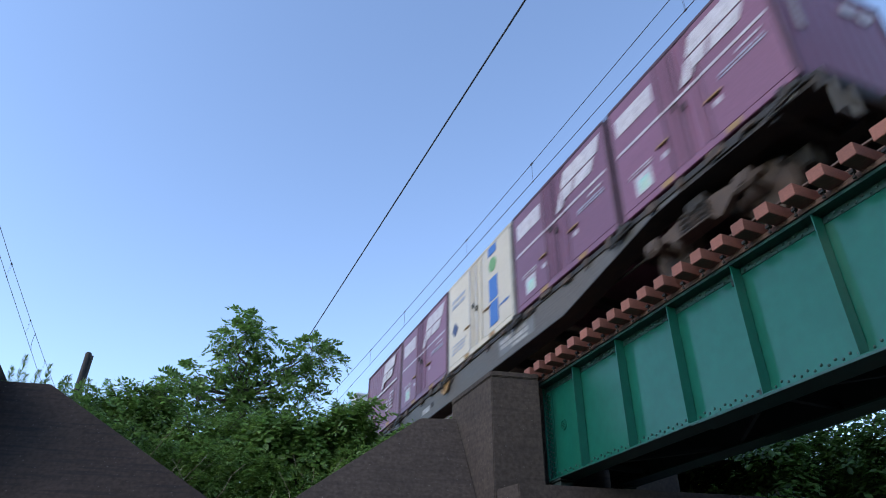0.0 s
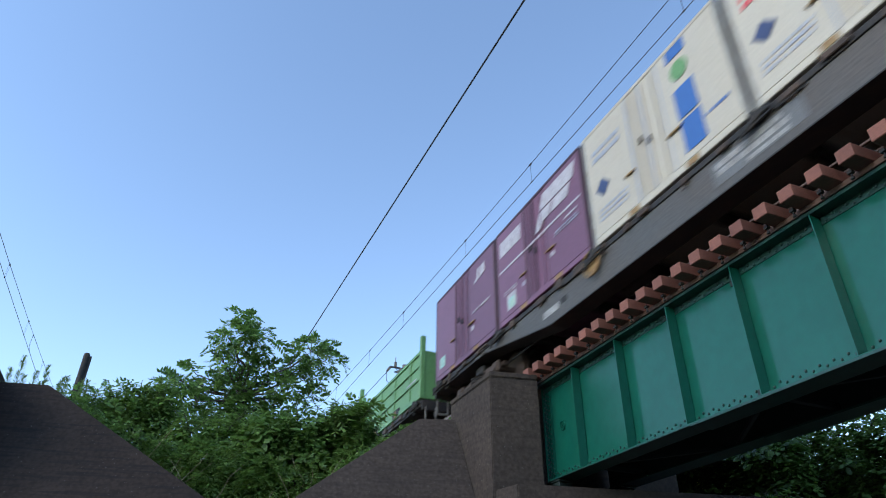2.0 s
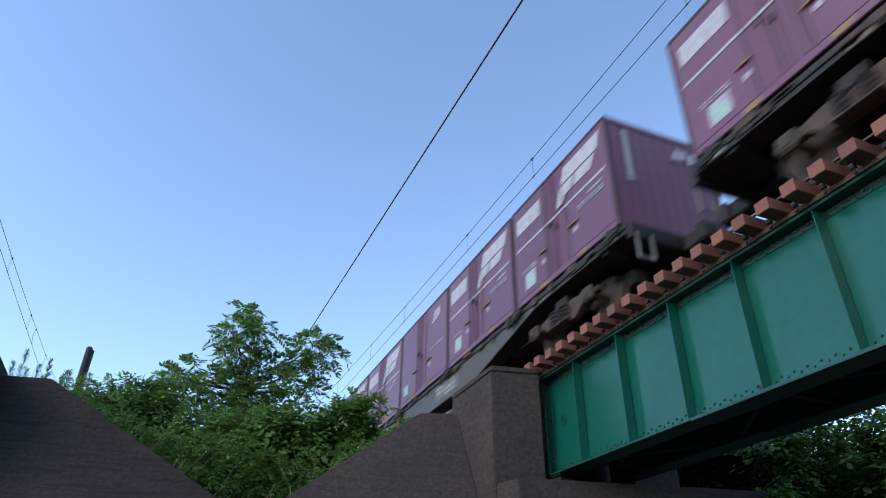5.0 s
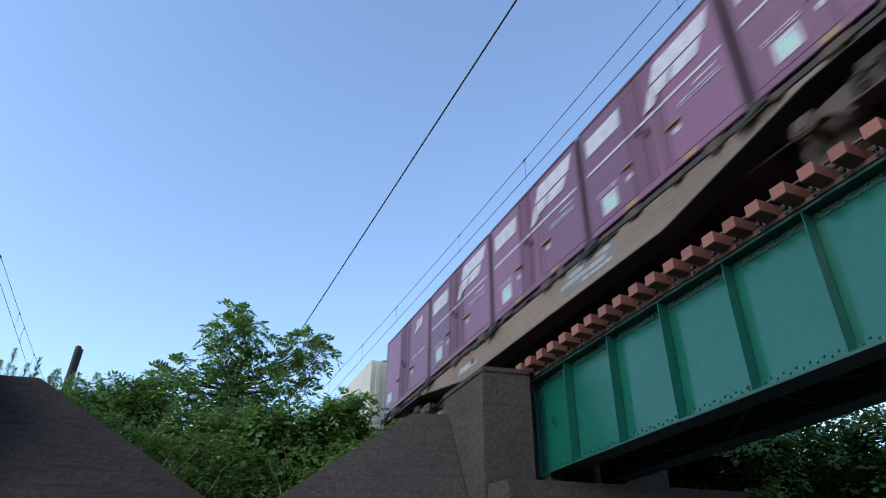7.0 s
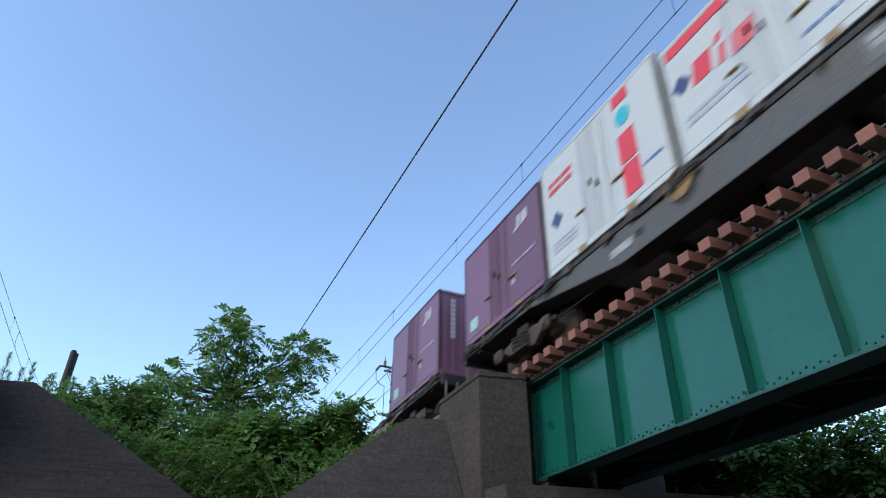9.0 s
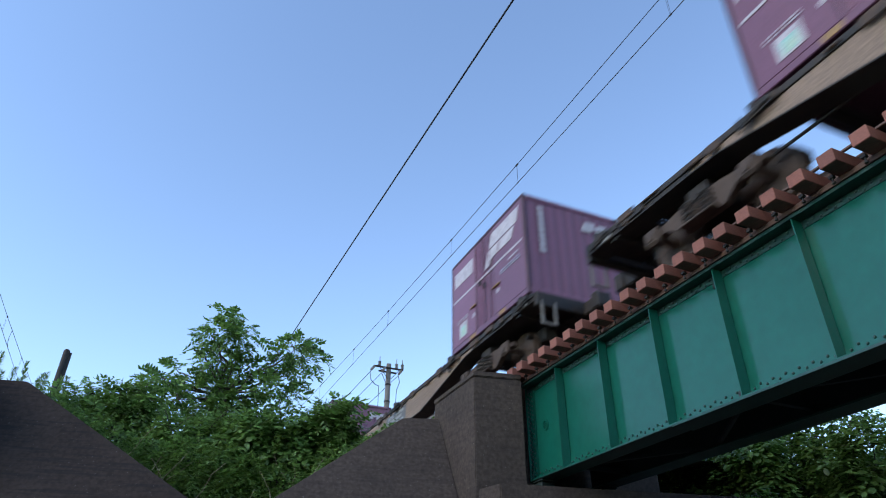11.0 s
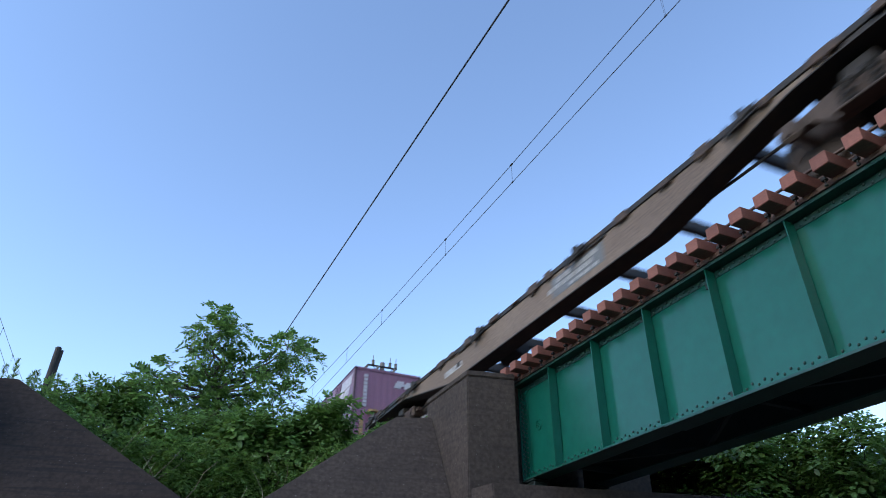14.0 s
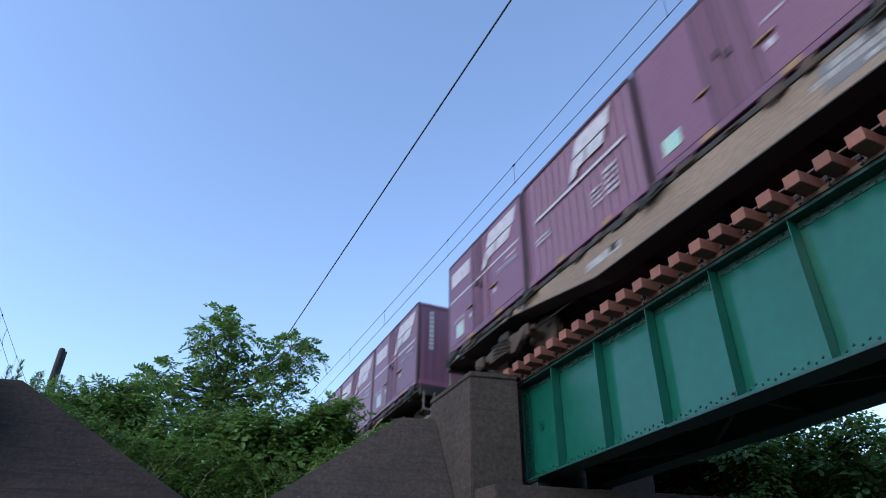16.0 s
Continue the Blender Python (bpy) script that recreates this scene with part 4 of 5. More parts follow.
def wagon(name, paint, label, railing=False, brakewheel=True, stand=False):
    """Low container flat wagon; origin on the rail top at its middle, front towards -y."""
    th = tagged(empty(name), label, "freight wagon", "wagons of the freight train")
    LW, ZT = 9.36, 1.03
    prof = [(-6.9, ZT), (-6.9, 0.90), (-6.3, 0.86), (-3.6, 0.36), (3.5, 0.36), (6.3, 0.86), (6.9, 0.90), (6.9, ZT)]
    for s in (-1, 1):
        a, b = sorted((s * 1.20, s * 1.18))
        if railing:
            sy0, sy1, sz0, sz1 = SLOT
            g = Geo().prism(prof[:4] + [(sy0, 0.36), (sy0, ZT)], 0, a, b)
            g.prism([(sy1, 0.36), *prof[4:], (sy1, ZT)], 0, a, b)
            g.prism([(sy0, 0.36), (sy1, 0.36), (sy1, sz0), (sy0, sz0)], 0, a, b)
            g.prism([(sy0, sz1), (sy1, sz1), (sy1, ZT), (sy0, ZT)], 0, a, b)
            part("side_sill", g, paint, th)
        else:
            part("side_sill", Geo().prism(prof, 0, a, b), paint, th)
        for e in (-1, 1):
            c, d = sorted((e * 6.901, e * LW))
            part("end_sill", Geo().box(a, b, c, d, 0.88, ZT), DARKSTEEL, th)
        a, b = sorted((s * 1.225, s * 1.06))
        part("sill_top_flange", Geo().cbox(a, b, -LW, LW, ZT - 0.075, ZT + 0.03, 0.008), DARKSTEEL, th)
        pts = [(-LW, 0.878), (-6.9, 0.878), (-6.3, 0.858), (-3.6, 0.358), (3.5, 0.358), (6.3, 0.858), (6.9, 0.878), (LW, 0.878)]
        a, b = sorted((s * 1.22, s * 0.84))
        low = Geo().prism(pts + [(y, z - 0.022) for y, z in pts[::-1]], 0, a, b)
        part("sill_bottom_flange", low, DARKSTEEL, th)
    for e in (-1, 1):
        c, d = sorted((e * 5.9, e * 9.2))
        part("centre_sill", Geo().cbox(-0.13, 0.13, c, d, 0.84, ZT - 0.01, 0.01), DARKSTEEL, th)
    cross = Geo().cbox(-1.179, 1.179, -0.10, 0.06, 0.80, ZT - 0.012, 0.01).mesh("cross_beam", DARKSTEEL)
    for y in (-8.7, -5.2, -3.4, -1.75, 0.0, 1.75, 3.4, 5.2, 8.7):
        part("cross_beam", cross, DARKSTEEL, th, at=(0, y, 0.0))
    for s in (-1, 1):
        part("end_beam", Geo().cbox(-1.19, 1.19, min(s * LW, s * (LW + 0.12)) + 0.001 * s, max(s * LW, s * (LW + 0.12)) + 0.001 * s, 0.76, ZT + 0.02, 0.01), DARKSTEEL, th)
        g = Geo().cbox(-0.12, 0.12, min(s * (LW + 0.122), s * (LW + 0.45)), max(s * (LW + 0.122), s * (LW + 0.45)), 0.72, 1.0, 0.03)
        g.cbox(-0.19, 0.16, min(s * (LW + 0.451), s * (LW + 0.70)), max(s * (LW + 0.451), s * (LW + 0.70)), 0.68, 1.04, 0.04)
        part("coupler", g, DARKSTEEL, th)
        for x in (-0.95, 0.95):
            g = Geo()
            g.box(x - 0.17, x + 0.17, s * (LW + 0.125) - 0.02, s * (LW + 0.125) + 0.02, 0.36, 0.40)
            g.box(x - 0.17, x - 0.13, s * (LW + 0.125) - 0.02, s * (LW + 0.125) + 0.02, 0.40, 0.85)
            g.box(x + 0.13, x + 0.17, s * (LW + 0.125) - 0.02, s * (LW + 0.125) + 0.02, 0.40, 0.85)
            part("step", g, POLEC, th, "pale steel step")
        part("end_marker", Geo().cbox(-1.231, -1.201, min(s * 8.75, s * 9.1), max(s * 8.75, s * 9.1), 0.88, 1.0, 0.004), SILLMARK, th, "dull grey end plate")
        c, d = sorted((s * 8.12, s * 9.34))
        part("end_deck", Geo().cbox(-1.05, 1.05, c, d, 0.955, 0.985, 0.004), DARKSTEEL, th)
    # twist-lock saddles under the container corners
    lock = Geo().cbox(-0.09, 0.09, -0.13, 0.13, 0, 0.038, 0.006).mesh("container_saddle", DARKSTEEL)
    gear = Geo().cbox(-0.06, 0.05, -0.07, 0.07, -0.10, 0.10, 0.02)
    gear.cbox(-0.05, 0.03, 0.075, 0.20, -0.13, -0.02, 0.02).cbox(-0.045, 0.03, -0.26, -0.075, -0.05, 0.045, 0.015)
    gear.cyl((-0.04, -0.34, -0.09), (-0.04, 0.30, -0.16), 0.018, 6).cyl((-0.05, 0.24, -0.22), (-0.05, 0.24, -0.02), 0.03, 8)
    cone = gear.mesh("locking_gear", DARKSTEEL)
    for k in range(6):
        y = (k - 2.5) * PITCH
        y = max(-LW + 0.36, min(LW - 0.36, y))
        for s in (-1, 1):
            part("container_saddle", lock, DARKSTEEL, th, at=(s * 1.13, y, ZT + 0.031))
            part("locking_gear", cone, DARKSTEEL, th, at=(s * 1.262, y, ZT - 0.03))
    # rusty lugs, hooks and hose clips along the top of the sill
    r = random.Random(sum(map(ord, label)))
    for k in range(26):
        y, l = -LW + 0.3 + k * (2 * LW - 0.6) / 25 + r.uniform(-0.25, 0.25), r.uniform(0.05, 0.22)
        if abs(y) > LW - 0.3:
            continue
        g = Geo().cbox(-1.268, -1.2255, y - l, y + l, ZT - r.uniform(0.04, 0.14), ZT + r.uniform(-0.02, 0.07), 0.012)
        if k % 3 == 0:
            g.cyl((-1.25, y, ZT - 0.20), (-1.25, y + 0.06, ZT), 0.022, 6)
        part("sill_lug", g, RUSTDARK, th)
    for y, l in ((-8.2, 0.5), (7.9, 0.6), (-2.6, 0.45), (2.4, 0.55)):
        part("hose_box", Geo().cbox(-1.24, -1.201, y, y + l, 0.90, 1.0, 0.006), DARKSTEEL, th)
    # markings on the sill
    r = random.Random(sum(map(ord, name + label)))
    for z, h, n in ((0.76, 0.085, 5), (0.64, 0.085, 6), (0.53, 0.06, 4)):
        y = -2.35 + r.uniform(0, 0.2)
        for k in range(n):
            l = r.uniform(0.12, 0.26)
            part("data_plate", Geo().box(-1.206, -1.2005, y, y + l, z, z + h), SILLMARK, th, "dull white data marking")
            y += l + r.uniform(0.02, 0.05)
    part("data_panel", Geo().box(-1.2035, -1.2005, -2.5, -0.95, 0.50, 0.88), PATCH, th, "pale grey repainted patch")
    part("chalk_panel", Geo().cbox(-1.2045, -1.2005, 3.2 - r.uniform(0, 0.4), 3.75, 0.56, 0.70, 0.002), SILLMARK, th, "dull white chalk panel")
    part("pocket", Geo().cbox(-1.207, -1.2005, 2.9, 3.1, 0.60, 0.72, 0.002), DARKSTEEL, th)
    for e in (-1, 1):
        c, d = sorted((e * 6.2, e * 8.1))
        part("deck_plate", Geo().cbox(-1.06, 1.06, c, d, 0.965, 0.995, 0.004), DARKSTEEL, th)
        part("brake_rigging", Geo().cyl((-0.75, e * 8.3, 0.62), (0.75, e * 8.3, 0.62), 0.04, 8).cbox(-0.5, -0.2, min(e * 8.2, e * 8.6), max(e * 8.2, e * 8.6), 0.5, 0.8, 0.03), DARKSTEEL, th)
    # brake gear
    part("air_tank", Geo().cyl((0.55, -1.5, 0.48), (0.55, 0.6, 0.48), 0.19, 14), DARKSTEEL, th)
    part("brake_cylinder", Geo().cyl((-0.55, 1.2, 0.52), (-0.55, 2.0, 0.52), 0.16, 14), DARKSTEEL, th)
    part("brake_pipe", Geo().cyl((-0.8, -6.0, 0.58), (-0.8, 6.0, 0.58), 0.025, 6), DARKSTEEL, th)
    part("brake_rod", Geo().cyl((0.1, -6.2, 0.46), (0.1, 6.2, 0.46), 0.02, 6), DARKSTEEL, th)
    if brakewheel:
        g = Geo()
        N = 20
        for i in range(N):
            a, b = 2 * math.pi * i / N, 2 * math.pi * (i + 1) / N
            g.cyl((-1.275, 1.95 + 0.24 * math.cos(a), 0.86 + 0.24 * math.sin(a)), (-1.275, 1.95 + 0.24 * math.cos(b), 0.86 + 0.24 * math.sin(b)), 0.022, 6)
        for i in range(3):
            a = 2 * math.pi * i / 3
            g.cyl((-1.275, 1.95, 0.86), (-1.275, 1.95 + 0.23 * math.cos(a), 0.86 + 0.23 * math.sin(a)), 0.016, 6)
        g.cyl((-1.201, 1.95, 0.86), (-1.29, 1.95, 0.86), 0.05, 10)
        g.cyl((-1.235, 1.95, 0.86), (-1.25, 1.95, 0.86), 0.19, 16)
        part("hand_brake_wheel", g, RUST, th, "rusty yellow hand brake wheel")
    if railing:
        g = Geo()
        for x in (-1.1, 0.15):
            g.cyl((x, -LW - 0.06, ZT + 0.02), (x, -LW - 0.06, ZT + 0.98), 0.022, 8)
        for z in (0.55, 0.98):
            g.cyl((-1.1, -LW - 0.06, ZT + z), (0.15, -LW - 0.06, ZT + z), 0.022, 8)
        g.box(-1.1, 0.15, -LW - 0.12, -LW, ZT + 0.021, ZT + 0.05)
        part("end_railing", g, POLEC, th, "pale steel pipe railing")
    if stand:
        g = Geo().cbox(-0.62, -0.46, -LW - 0.11, -LW - 0.02, ZT + 0.021, ZT + 0.78, 0.02)
        g.cyl((-0.54, -LW - 0.065, ZT + 0.78), (-0.54, -LW - 0.065, ZT + 0.9), 0.06, 10)
        part("hand_brake_stand", g, POLEC, th, "grey hand brake stand")
        part("hand_brake_top", Geo().cyl((-0.54, -LW - 0.065, ZT + 0.901), (-0.54, -LW - 0.065, ZT + 0.97), 0.19, 18), RUST, th, "rusty orange hand brake wheel")
        part("marker_board", Geo().cbox(-0.98, -0.86, -LW - 0.08, -LW - 0.05, ZT + 0.021, ZT + 0.62, 0.008), RUST, th, "orange-brown marker board")
    # bogies
    for yc in (-7.0, 7.0):
        bg = new("bogie")
        bg.parent = th
        bg.matrix_basis = Mx.Translation((0, yc, 0))
        for s in (-1, 1):
            x0, x1 = sorted((s * 0.90, s * 1.02))
            g = Geo().prism([(-1.18, 0.52), (-1.18, 0.44), (-0.70, 0.43), (-0.42, 0.22), (0.42, 0.22), (0.70, 0.43), (1.18, 0.44), (1.18, 0.52), (0.72, 0.57), (0.42, 0.62), (-0.42, 0.62), (-0.72, 0.57)], 0, x0, x1)
            part("side_frame", g, BOGIE, bg)
            for y in (-0.95, 0.95):
                part("axle_box", Geo().cbox(min(s * 1.021, s * 1.14), max(s * 1.021, s * 1.14), y - 0.15, y + 0.15, 0.29, 0.57, 0.04), BOGIE, bg)
            for y in (-0.17, 0.17):
                g = Geo()
                N, M = 44, 5
                for i in range(N):
                    a = 2 * math.pi * i / 10
                    for j in range(M):
                        e = 2 * math.pi * j / M
                        rr = 0.09 + 0.022 * math.cos(e)
                        g.v.append((s * 1.08 + rr * math.cos(a), y + rr * math.sin(a), 0.22 + 0.085 * i / 10 + 0.022 * math.sin(e)))
                for i in range(N - 1):
                    for j in range(M):
                        g.f.append((i * M + j, i * M + (j + 1) % M, (i + 1) * M + (j + 1) % M, (i + 1) * M + j))
                part("coil_spring", g, DARKSTEEL, bg)
            part("spring_plank", Geo().cbox(min(s * 1.021, s * 1.19), max(s * 1.021, s * 1.19), -0.36, 0.36, 0.19, 0.225, 0.01), BOGIE, bg)
            for y in (-0.95, 0.95):
                part("axle_cap", Geo().cyl((s * 1.1405, y, 0.43), (s * 1.165, y, 0.43), 0.085, 12), BOGIE, bg)
            part("brake_block", Geo().cbox(min(s * 0.53, s * 0.62), max(s * 0.53, s * 0.62), -0.50, -0.40, 0.30, 0.60, 0.02).cbox(min(s * 0.53, s * 0.62), max(s * 0.53, s * 0.62), 0.40, 0.50, 0.30, 0.60, 0.02), BOGIE, bg)
        part("bolster", Geo().cbox(-1.05, 1.05, -0.20, 0.20, 0.55, 0.79, 0.03), DARKSTEEL, bg)
        for y in (-0.95, 0.95):
            g = Geo().cyl((-1.0, 0, 0), (1.0, 0, 0), 0.075, 10)
            for s in (-1, 1):
                g.cyl((s * 0.50, 0, 0), (s * 0.535, 0, 0), 0.455, 28)
                g.cyl((s * 0.5351, 0, 0), (s * 0.63, 0, 0), 0.428, 28, 0.42)
                g.cyl((s * 0.6301, 0, 0), (s * 0.65, 0, 0), 0.36, 24, 0.14)
                for i in range(5):
                    a = 2 * math.pi * i / 5
                    g.cyl((s * 0.64, 0.25 * math.cos(a), 0.25 * math.sin(a)), (s * 0.652, 0.25 * math.cos(a), 0.25 * math.sin(a)), 0.05, 8)
            part("wheelset", g, BOGIE, bg, at=(0, y, 0.428))
    return th


PROTO = {
    "S": shell("container", PLUM, "plum steel freight container with white stripe and emblem", "stripe"),
    "V": shell("container", VIOLET, "bright plum steel freight container with small white emblem", "plain"),
    "P": shell("container", PLUM, "plain plum steel freight container with small white emblem", "plain"),
    "F": shell("container", FADED, "faded brown-plum freight container with white stripe", "stripe"),
    "R": shell("container", PLUM, "plum corrugated freight container with white stripe and emblem", "ribstripe", ribs=True),
    "Q": shell("container", VIOLET, "plum corrugated freight container", "plain", ribs=True),
    "B": shell("container", CREAM, "cream freight container with blue vertical band", "band_blue"),
    "C": shell("container", CREAM, "cream freight container with red vertical band", "band_red"),
    "K": shell("container", WHITE, "white freight container with pink vertical band", "band_pink"),
    "O": shell("container", WHITE, "white freight container with orange-red vertical band", "band_orange"),
    "T": shell("container", WHITE, "white freight container with teal vertical band", "band_teal"),
    "D": shell("container", WHITE, "tall white freight container with red vertical band", "band_red", height=2.57),
    "N": shell("container", WHITE, "low white freight container with red top band", "redtop", height=2.32),
    "G": green_container(),
    "H": green_container(1.90, "tall"),
    "W": generator_container(),
}
WAGONS = {
    "g": wagon("container_wagon", GREYBEAM, "grey low container flat wagon with dusty bogies"),
    "t": wagon("container_wagon", TANBEAM, "rust-dusted brown container flat wagon", brakewheel=False),
    "h": wagon("container_wagon", TANBEAM, "rust-dusted container flat wagon with hand brake stand", brakewheel=False, stand=True),
    "r": wagon("container_wagon", TANBEAM, "rust-dusted container flat wagon with pale end railing", railing=True, brakewheel=False),
}
# front to rear, wagon by wagon: wagon, its five places (. is empty), and its own offset along the line
TRAIN = [
    ("g", "PSSSP", 0.0), ("g", "SSBSR", 0.05), ("t", "TSOKF", -0.16), ("g", "VCBSP", 0.25), ("g", "G", -0.3), ("t", "SB.SP", 0.23),
    ("t", "SPSSS", 0.1), ("g", "SSPSS", 0.1), ("g", "SSQSP", 0.2), ("t", "SSSSP", -0.43), ("g", "W.SFS", -0.43), ("g", "SSNDP", -0.53),
    ("t", "P...S", -0.7), ("t", "S.PS.", 0.2), ("t", "S...S", 0.42), ("r", ".....", -0.3), ("r", ".....", -0.25), ("t", ".....", -0.1),
    ("h", "SPSQS", -0.05), ("t", "SSPRS", 0.0), ("t", "SSPSS", 0.25), ("g", "SSSPS", 0.0),
]
# the first use of each kind takes the original, the rest are copies
used = set()
MOVERS = []


def place(proto, key, m):
    if key in used:
        ob = copy_thing(proto, m)
    else:
        used.add(key)
        ob = proto
        ob.matrix_basis = m
    MOVERS.append((ob, m))
    return ob


for k, (wk, load, off) in enumerate(TRAIN):
    yc = 21.95 + 20.384 * (k - 1) - 2.5 * PITCH + off
    wob = place(WAGONS[wk], "wagon" + wk, Mx.Translation((XT, yc, RAILTOP)))
    if load == "G":
        for i in (-1, 0, 1):
            c = "G" if i else "H"
            place(PROTO[c], c, Mx.Translation((XT, yc + i * 6.33, RAILTOP + 1.10)))
        continue
    for i, c in enumerate(load):
        if c == "W":
            place(PROTO["W"], "W", Mx.Translation((XT, yc - 2.5 * PITCH + 3.02, RAILTOP + 1.10)))
        elif c != ".":
            place(PROTO[c], c, Mx.Translation((XT, yc + (i - 2) * PITCH, RAILTOP + 1.10)))

# ---- greenery ----
TREE = [(1.1, 17.07, 9.1, 0.50), (0.85, 16.8, 8.64, 0.4), (1.5, 16.59, 8.65, 0.48), (1.22, 17.08, 8.15, 0.63), (0.84, 16.78, 7.95, 0.3), (1.82, 16.78, 8.0, 0.42), (2.67, 17.46, 8.54, 0.5), (3.02, 16.71, 8.62, 0.49), (3.58, 17.41, 8.68, 0.42), (3.0, 17.23, 8.05, 0.53), (1.0, 17.16, 7.38, 0.71), (1.73, 17.12, 7.31, 0.71), (2.35, 16.5, 7.33, 0.55), (0.24, 16.88, 7.58, 0.52), (-0.1, 16.77, 7.34, 0.42), (0.37, 16.5, 6.77, 0.63), (3.23, 17.43, 7.6, 0.43), (-0.38, 17.5, 7.43, 0.38), (0.95, 16.7, 6.75, 0.7), (1.6, 16.9, 6.65, 0.75), (2.3, 17.0, 6.75, 0.7), (1.3, 17.3, 6.3, 0.7), (2.0, 16.6, 6.25, 0.7), (0.5, 17.1, 6.3, 0.6)]
BUSH_A = [(-0.40, 15.60, 6.52, 0.41), (-0.86, 15.60, 6.45, 0.40), (-1.36, 15.60, 6.38, 0.35), (-1.84, 15.60, 6.25, 0.29), (-2.15, 15.60, 6.19, 0.19), (-0.38, 15.60, 5.94, 0.55), (-1.07, 15.60, 5.89, 0.47), (-1.54, 15.60, 5.97, 0.32)]
BUSH_B = [(0.35, 14.80, 5.56, 0.53), (1.04, 14.80, 5.61, 0.54), (1.48, 14.80, 5.86, 0.42), (0.08, 14.80, 5.23, 0.40)]
BUSH_C = [(1.79, 14.20, 5.58, 0.53), (2.51, 14.20, 5.67, 0.59), (3.17, 14.20, 5.91, 0.50), (2.92, 14.20, 5.35, 0.54), (2.21, 14.20, 5.15, 0.45), (3.52, 14.20, 5.60, 0.43), (1.63, 14.20, 5.15, 0.35)]
BUSH_D = [(3.82, 14.00, 6.03, 0.38), (3.66, 14.00, 5.63, 0.37), (4.03, 14.00, 5.89, 0.20), (3.35, 14.00, 6.22, 0.28), (3.79, 14.00, 6.38, 0.18), (3.17, 14.00, 6.01, 0.32)]
COVER = [(-1.59, 13.30, 5.31, 0.25), (-1.07, 13.30, 5.13, 0.31), (-0.51, 13.30, 4.80, 0.35), (0.05, 13.30, 4.53, 0.38), (0.59, 13.30, 4.30, 0.38), (1.08, 13.30, 4.43, 0.45), (1.63, 13.30, 4.27, 0.45), (2.16, 13.30, 4.32, 0.37), (1.22, 13.30, 4.80, 0.39), (0.51, 13.30, 4.70, 0.38), (2.67, 13.30, 4.63, 0.29), (3.22, 13.30, 4.97, 0.23), (-1.93, 13.30, 5.51, 0.14), (1.89, 13.30, 4.64, 0.33), (3.67, 13.30, 5.25, 0.17)]
EAST_A = [(12.50, 13.67, 5.51, 0.59), (12.50, 12.53, 5.28, 0.69), (12.50, 11.44, 5.57, 0.53), (12.50, 10.67, 5.39, 0.63), (12.50, 11.63, 4.97, 0.65), (12.50, 10.57, 4.77, 0.54)]
EAST_B = [(13.50, 10.54, 5.72, 0.64), (13.50, 9.77, 5.78, 0.62), (13.50, 8.99, 5.87, 0.55), (13.50, 10.36, 4.94, 0.67), (13.50, 9.33, 4.96, 0.70), (13.50, 8.65, 5.26, 0.68), (13.50, 9.35, 4.41, 0.69), (13.50, 11.04, 6.11, 0.54)]
EAST_C = [(10.20, 8.91, 4.07, 0.24), (10.20, 9.30, 4.08, 0.19)]


def leaf_mesh(name, centre, way, up, length, width, material, fold=0.25):
    """Many leaves: each is a pointed blade folded along its midrib."""
    n = len(centre)
    way = way / np.linalg.norm(way, axis=1)[:, None]
    side = np.cross(way, up)
    side /= np.linalg.norm(side, axis=1)[:, None] + 1e-9
    nor = np.cross(side, way)
    l, w = length[:, None], width[:, None]
    lift, drop = nor * w * fold * 0.5, nor * l * 0.10
    low, high = centre + way * l * 0.28 - lift, centre + way * l * 0.66 - lift - drop * 0.4
    v = np.stack([centre, low + side * w * 0.46, high + side * w * 0.42, centre + way * l - drop, high - side * w * 0.42, low - side * w * 0.46], 1).reshape(-1, 3)
    me = bpy.data.meshes.new(name)
    me.vertices.add(6 * n)
    me.vertices.foreach_set("co", v.ravel())
    me.loops.add(8 * n)
    base = np.arange(n)[:, None] * 6
    me.loops.foreach_set("vertex_index", (base + np.array([0, 1, 2, 3, 0, 3, 4, 5])).ravel())
    me.polygons.add(2 * n)
    me.polygons.foreach_set("loop_start", np.arange(2 * n) * 4)
    me.materials.append(material)
    me.update(calc_edges=True)
    return me


def cloud(rs, clumps, per, inner=0.35):
    """Points scattered through uneven clumps, with the way outwards."""
    pts, out = [], []
    for x, y, z, r in clumps:
        n = max(8, int(per * (r / 0.45) ** 2))
        d = rs.normal(size=(n, 3))
        d /= np.linalg.norm(d, axis=1)[:, None]
        bumps = 1 + 0.28 * np.sin(d[:, 0] * 7 + x * 9) * np.cos(d[:, 2] * 6 + z * 5) + 0.18 * np.sin(d[:, 1] * 11 + y)
        rad = r * bumps * (inner + (1 - inner) * rs.random(n) ** 0.45)
        pts.append(np.array([x, y, z]) + d * rad[:, None] * np.array([1.08, 1.2, 0.95]))
        out.append(d)
    return np.concatenate(pts), np.concatenate(out)


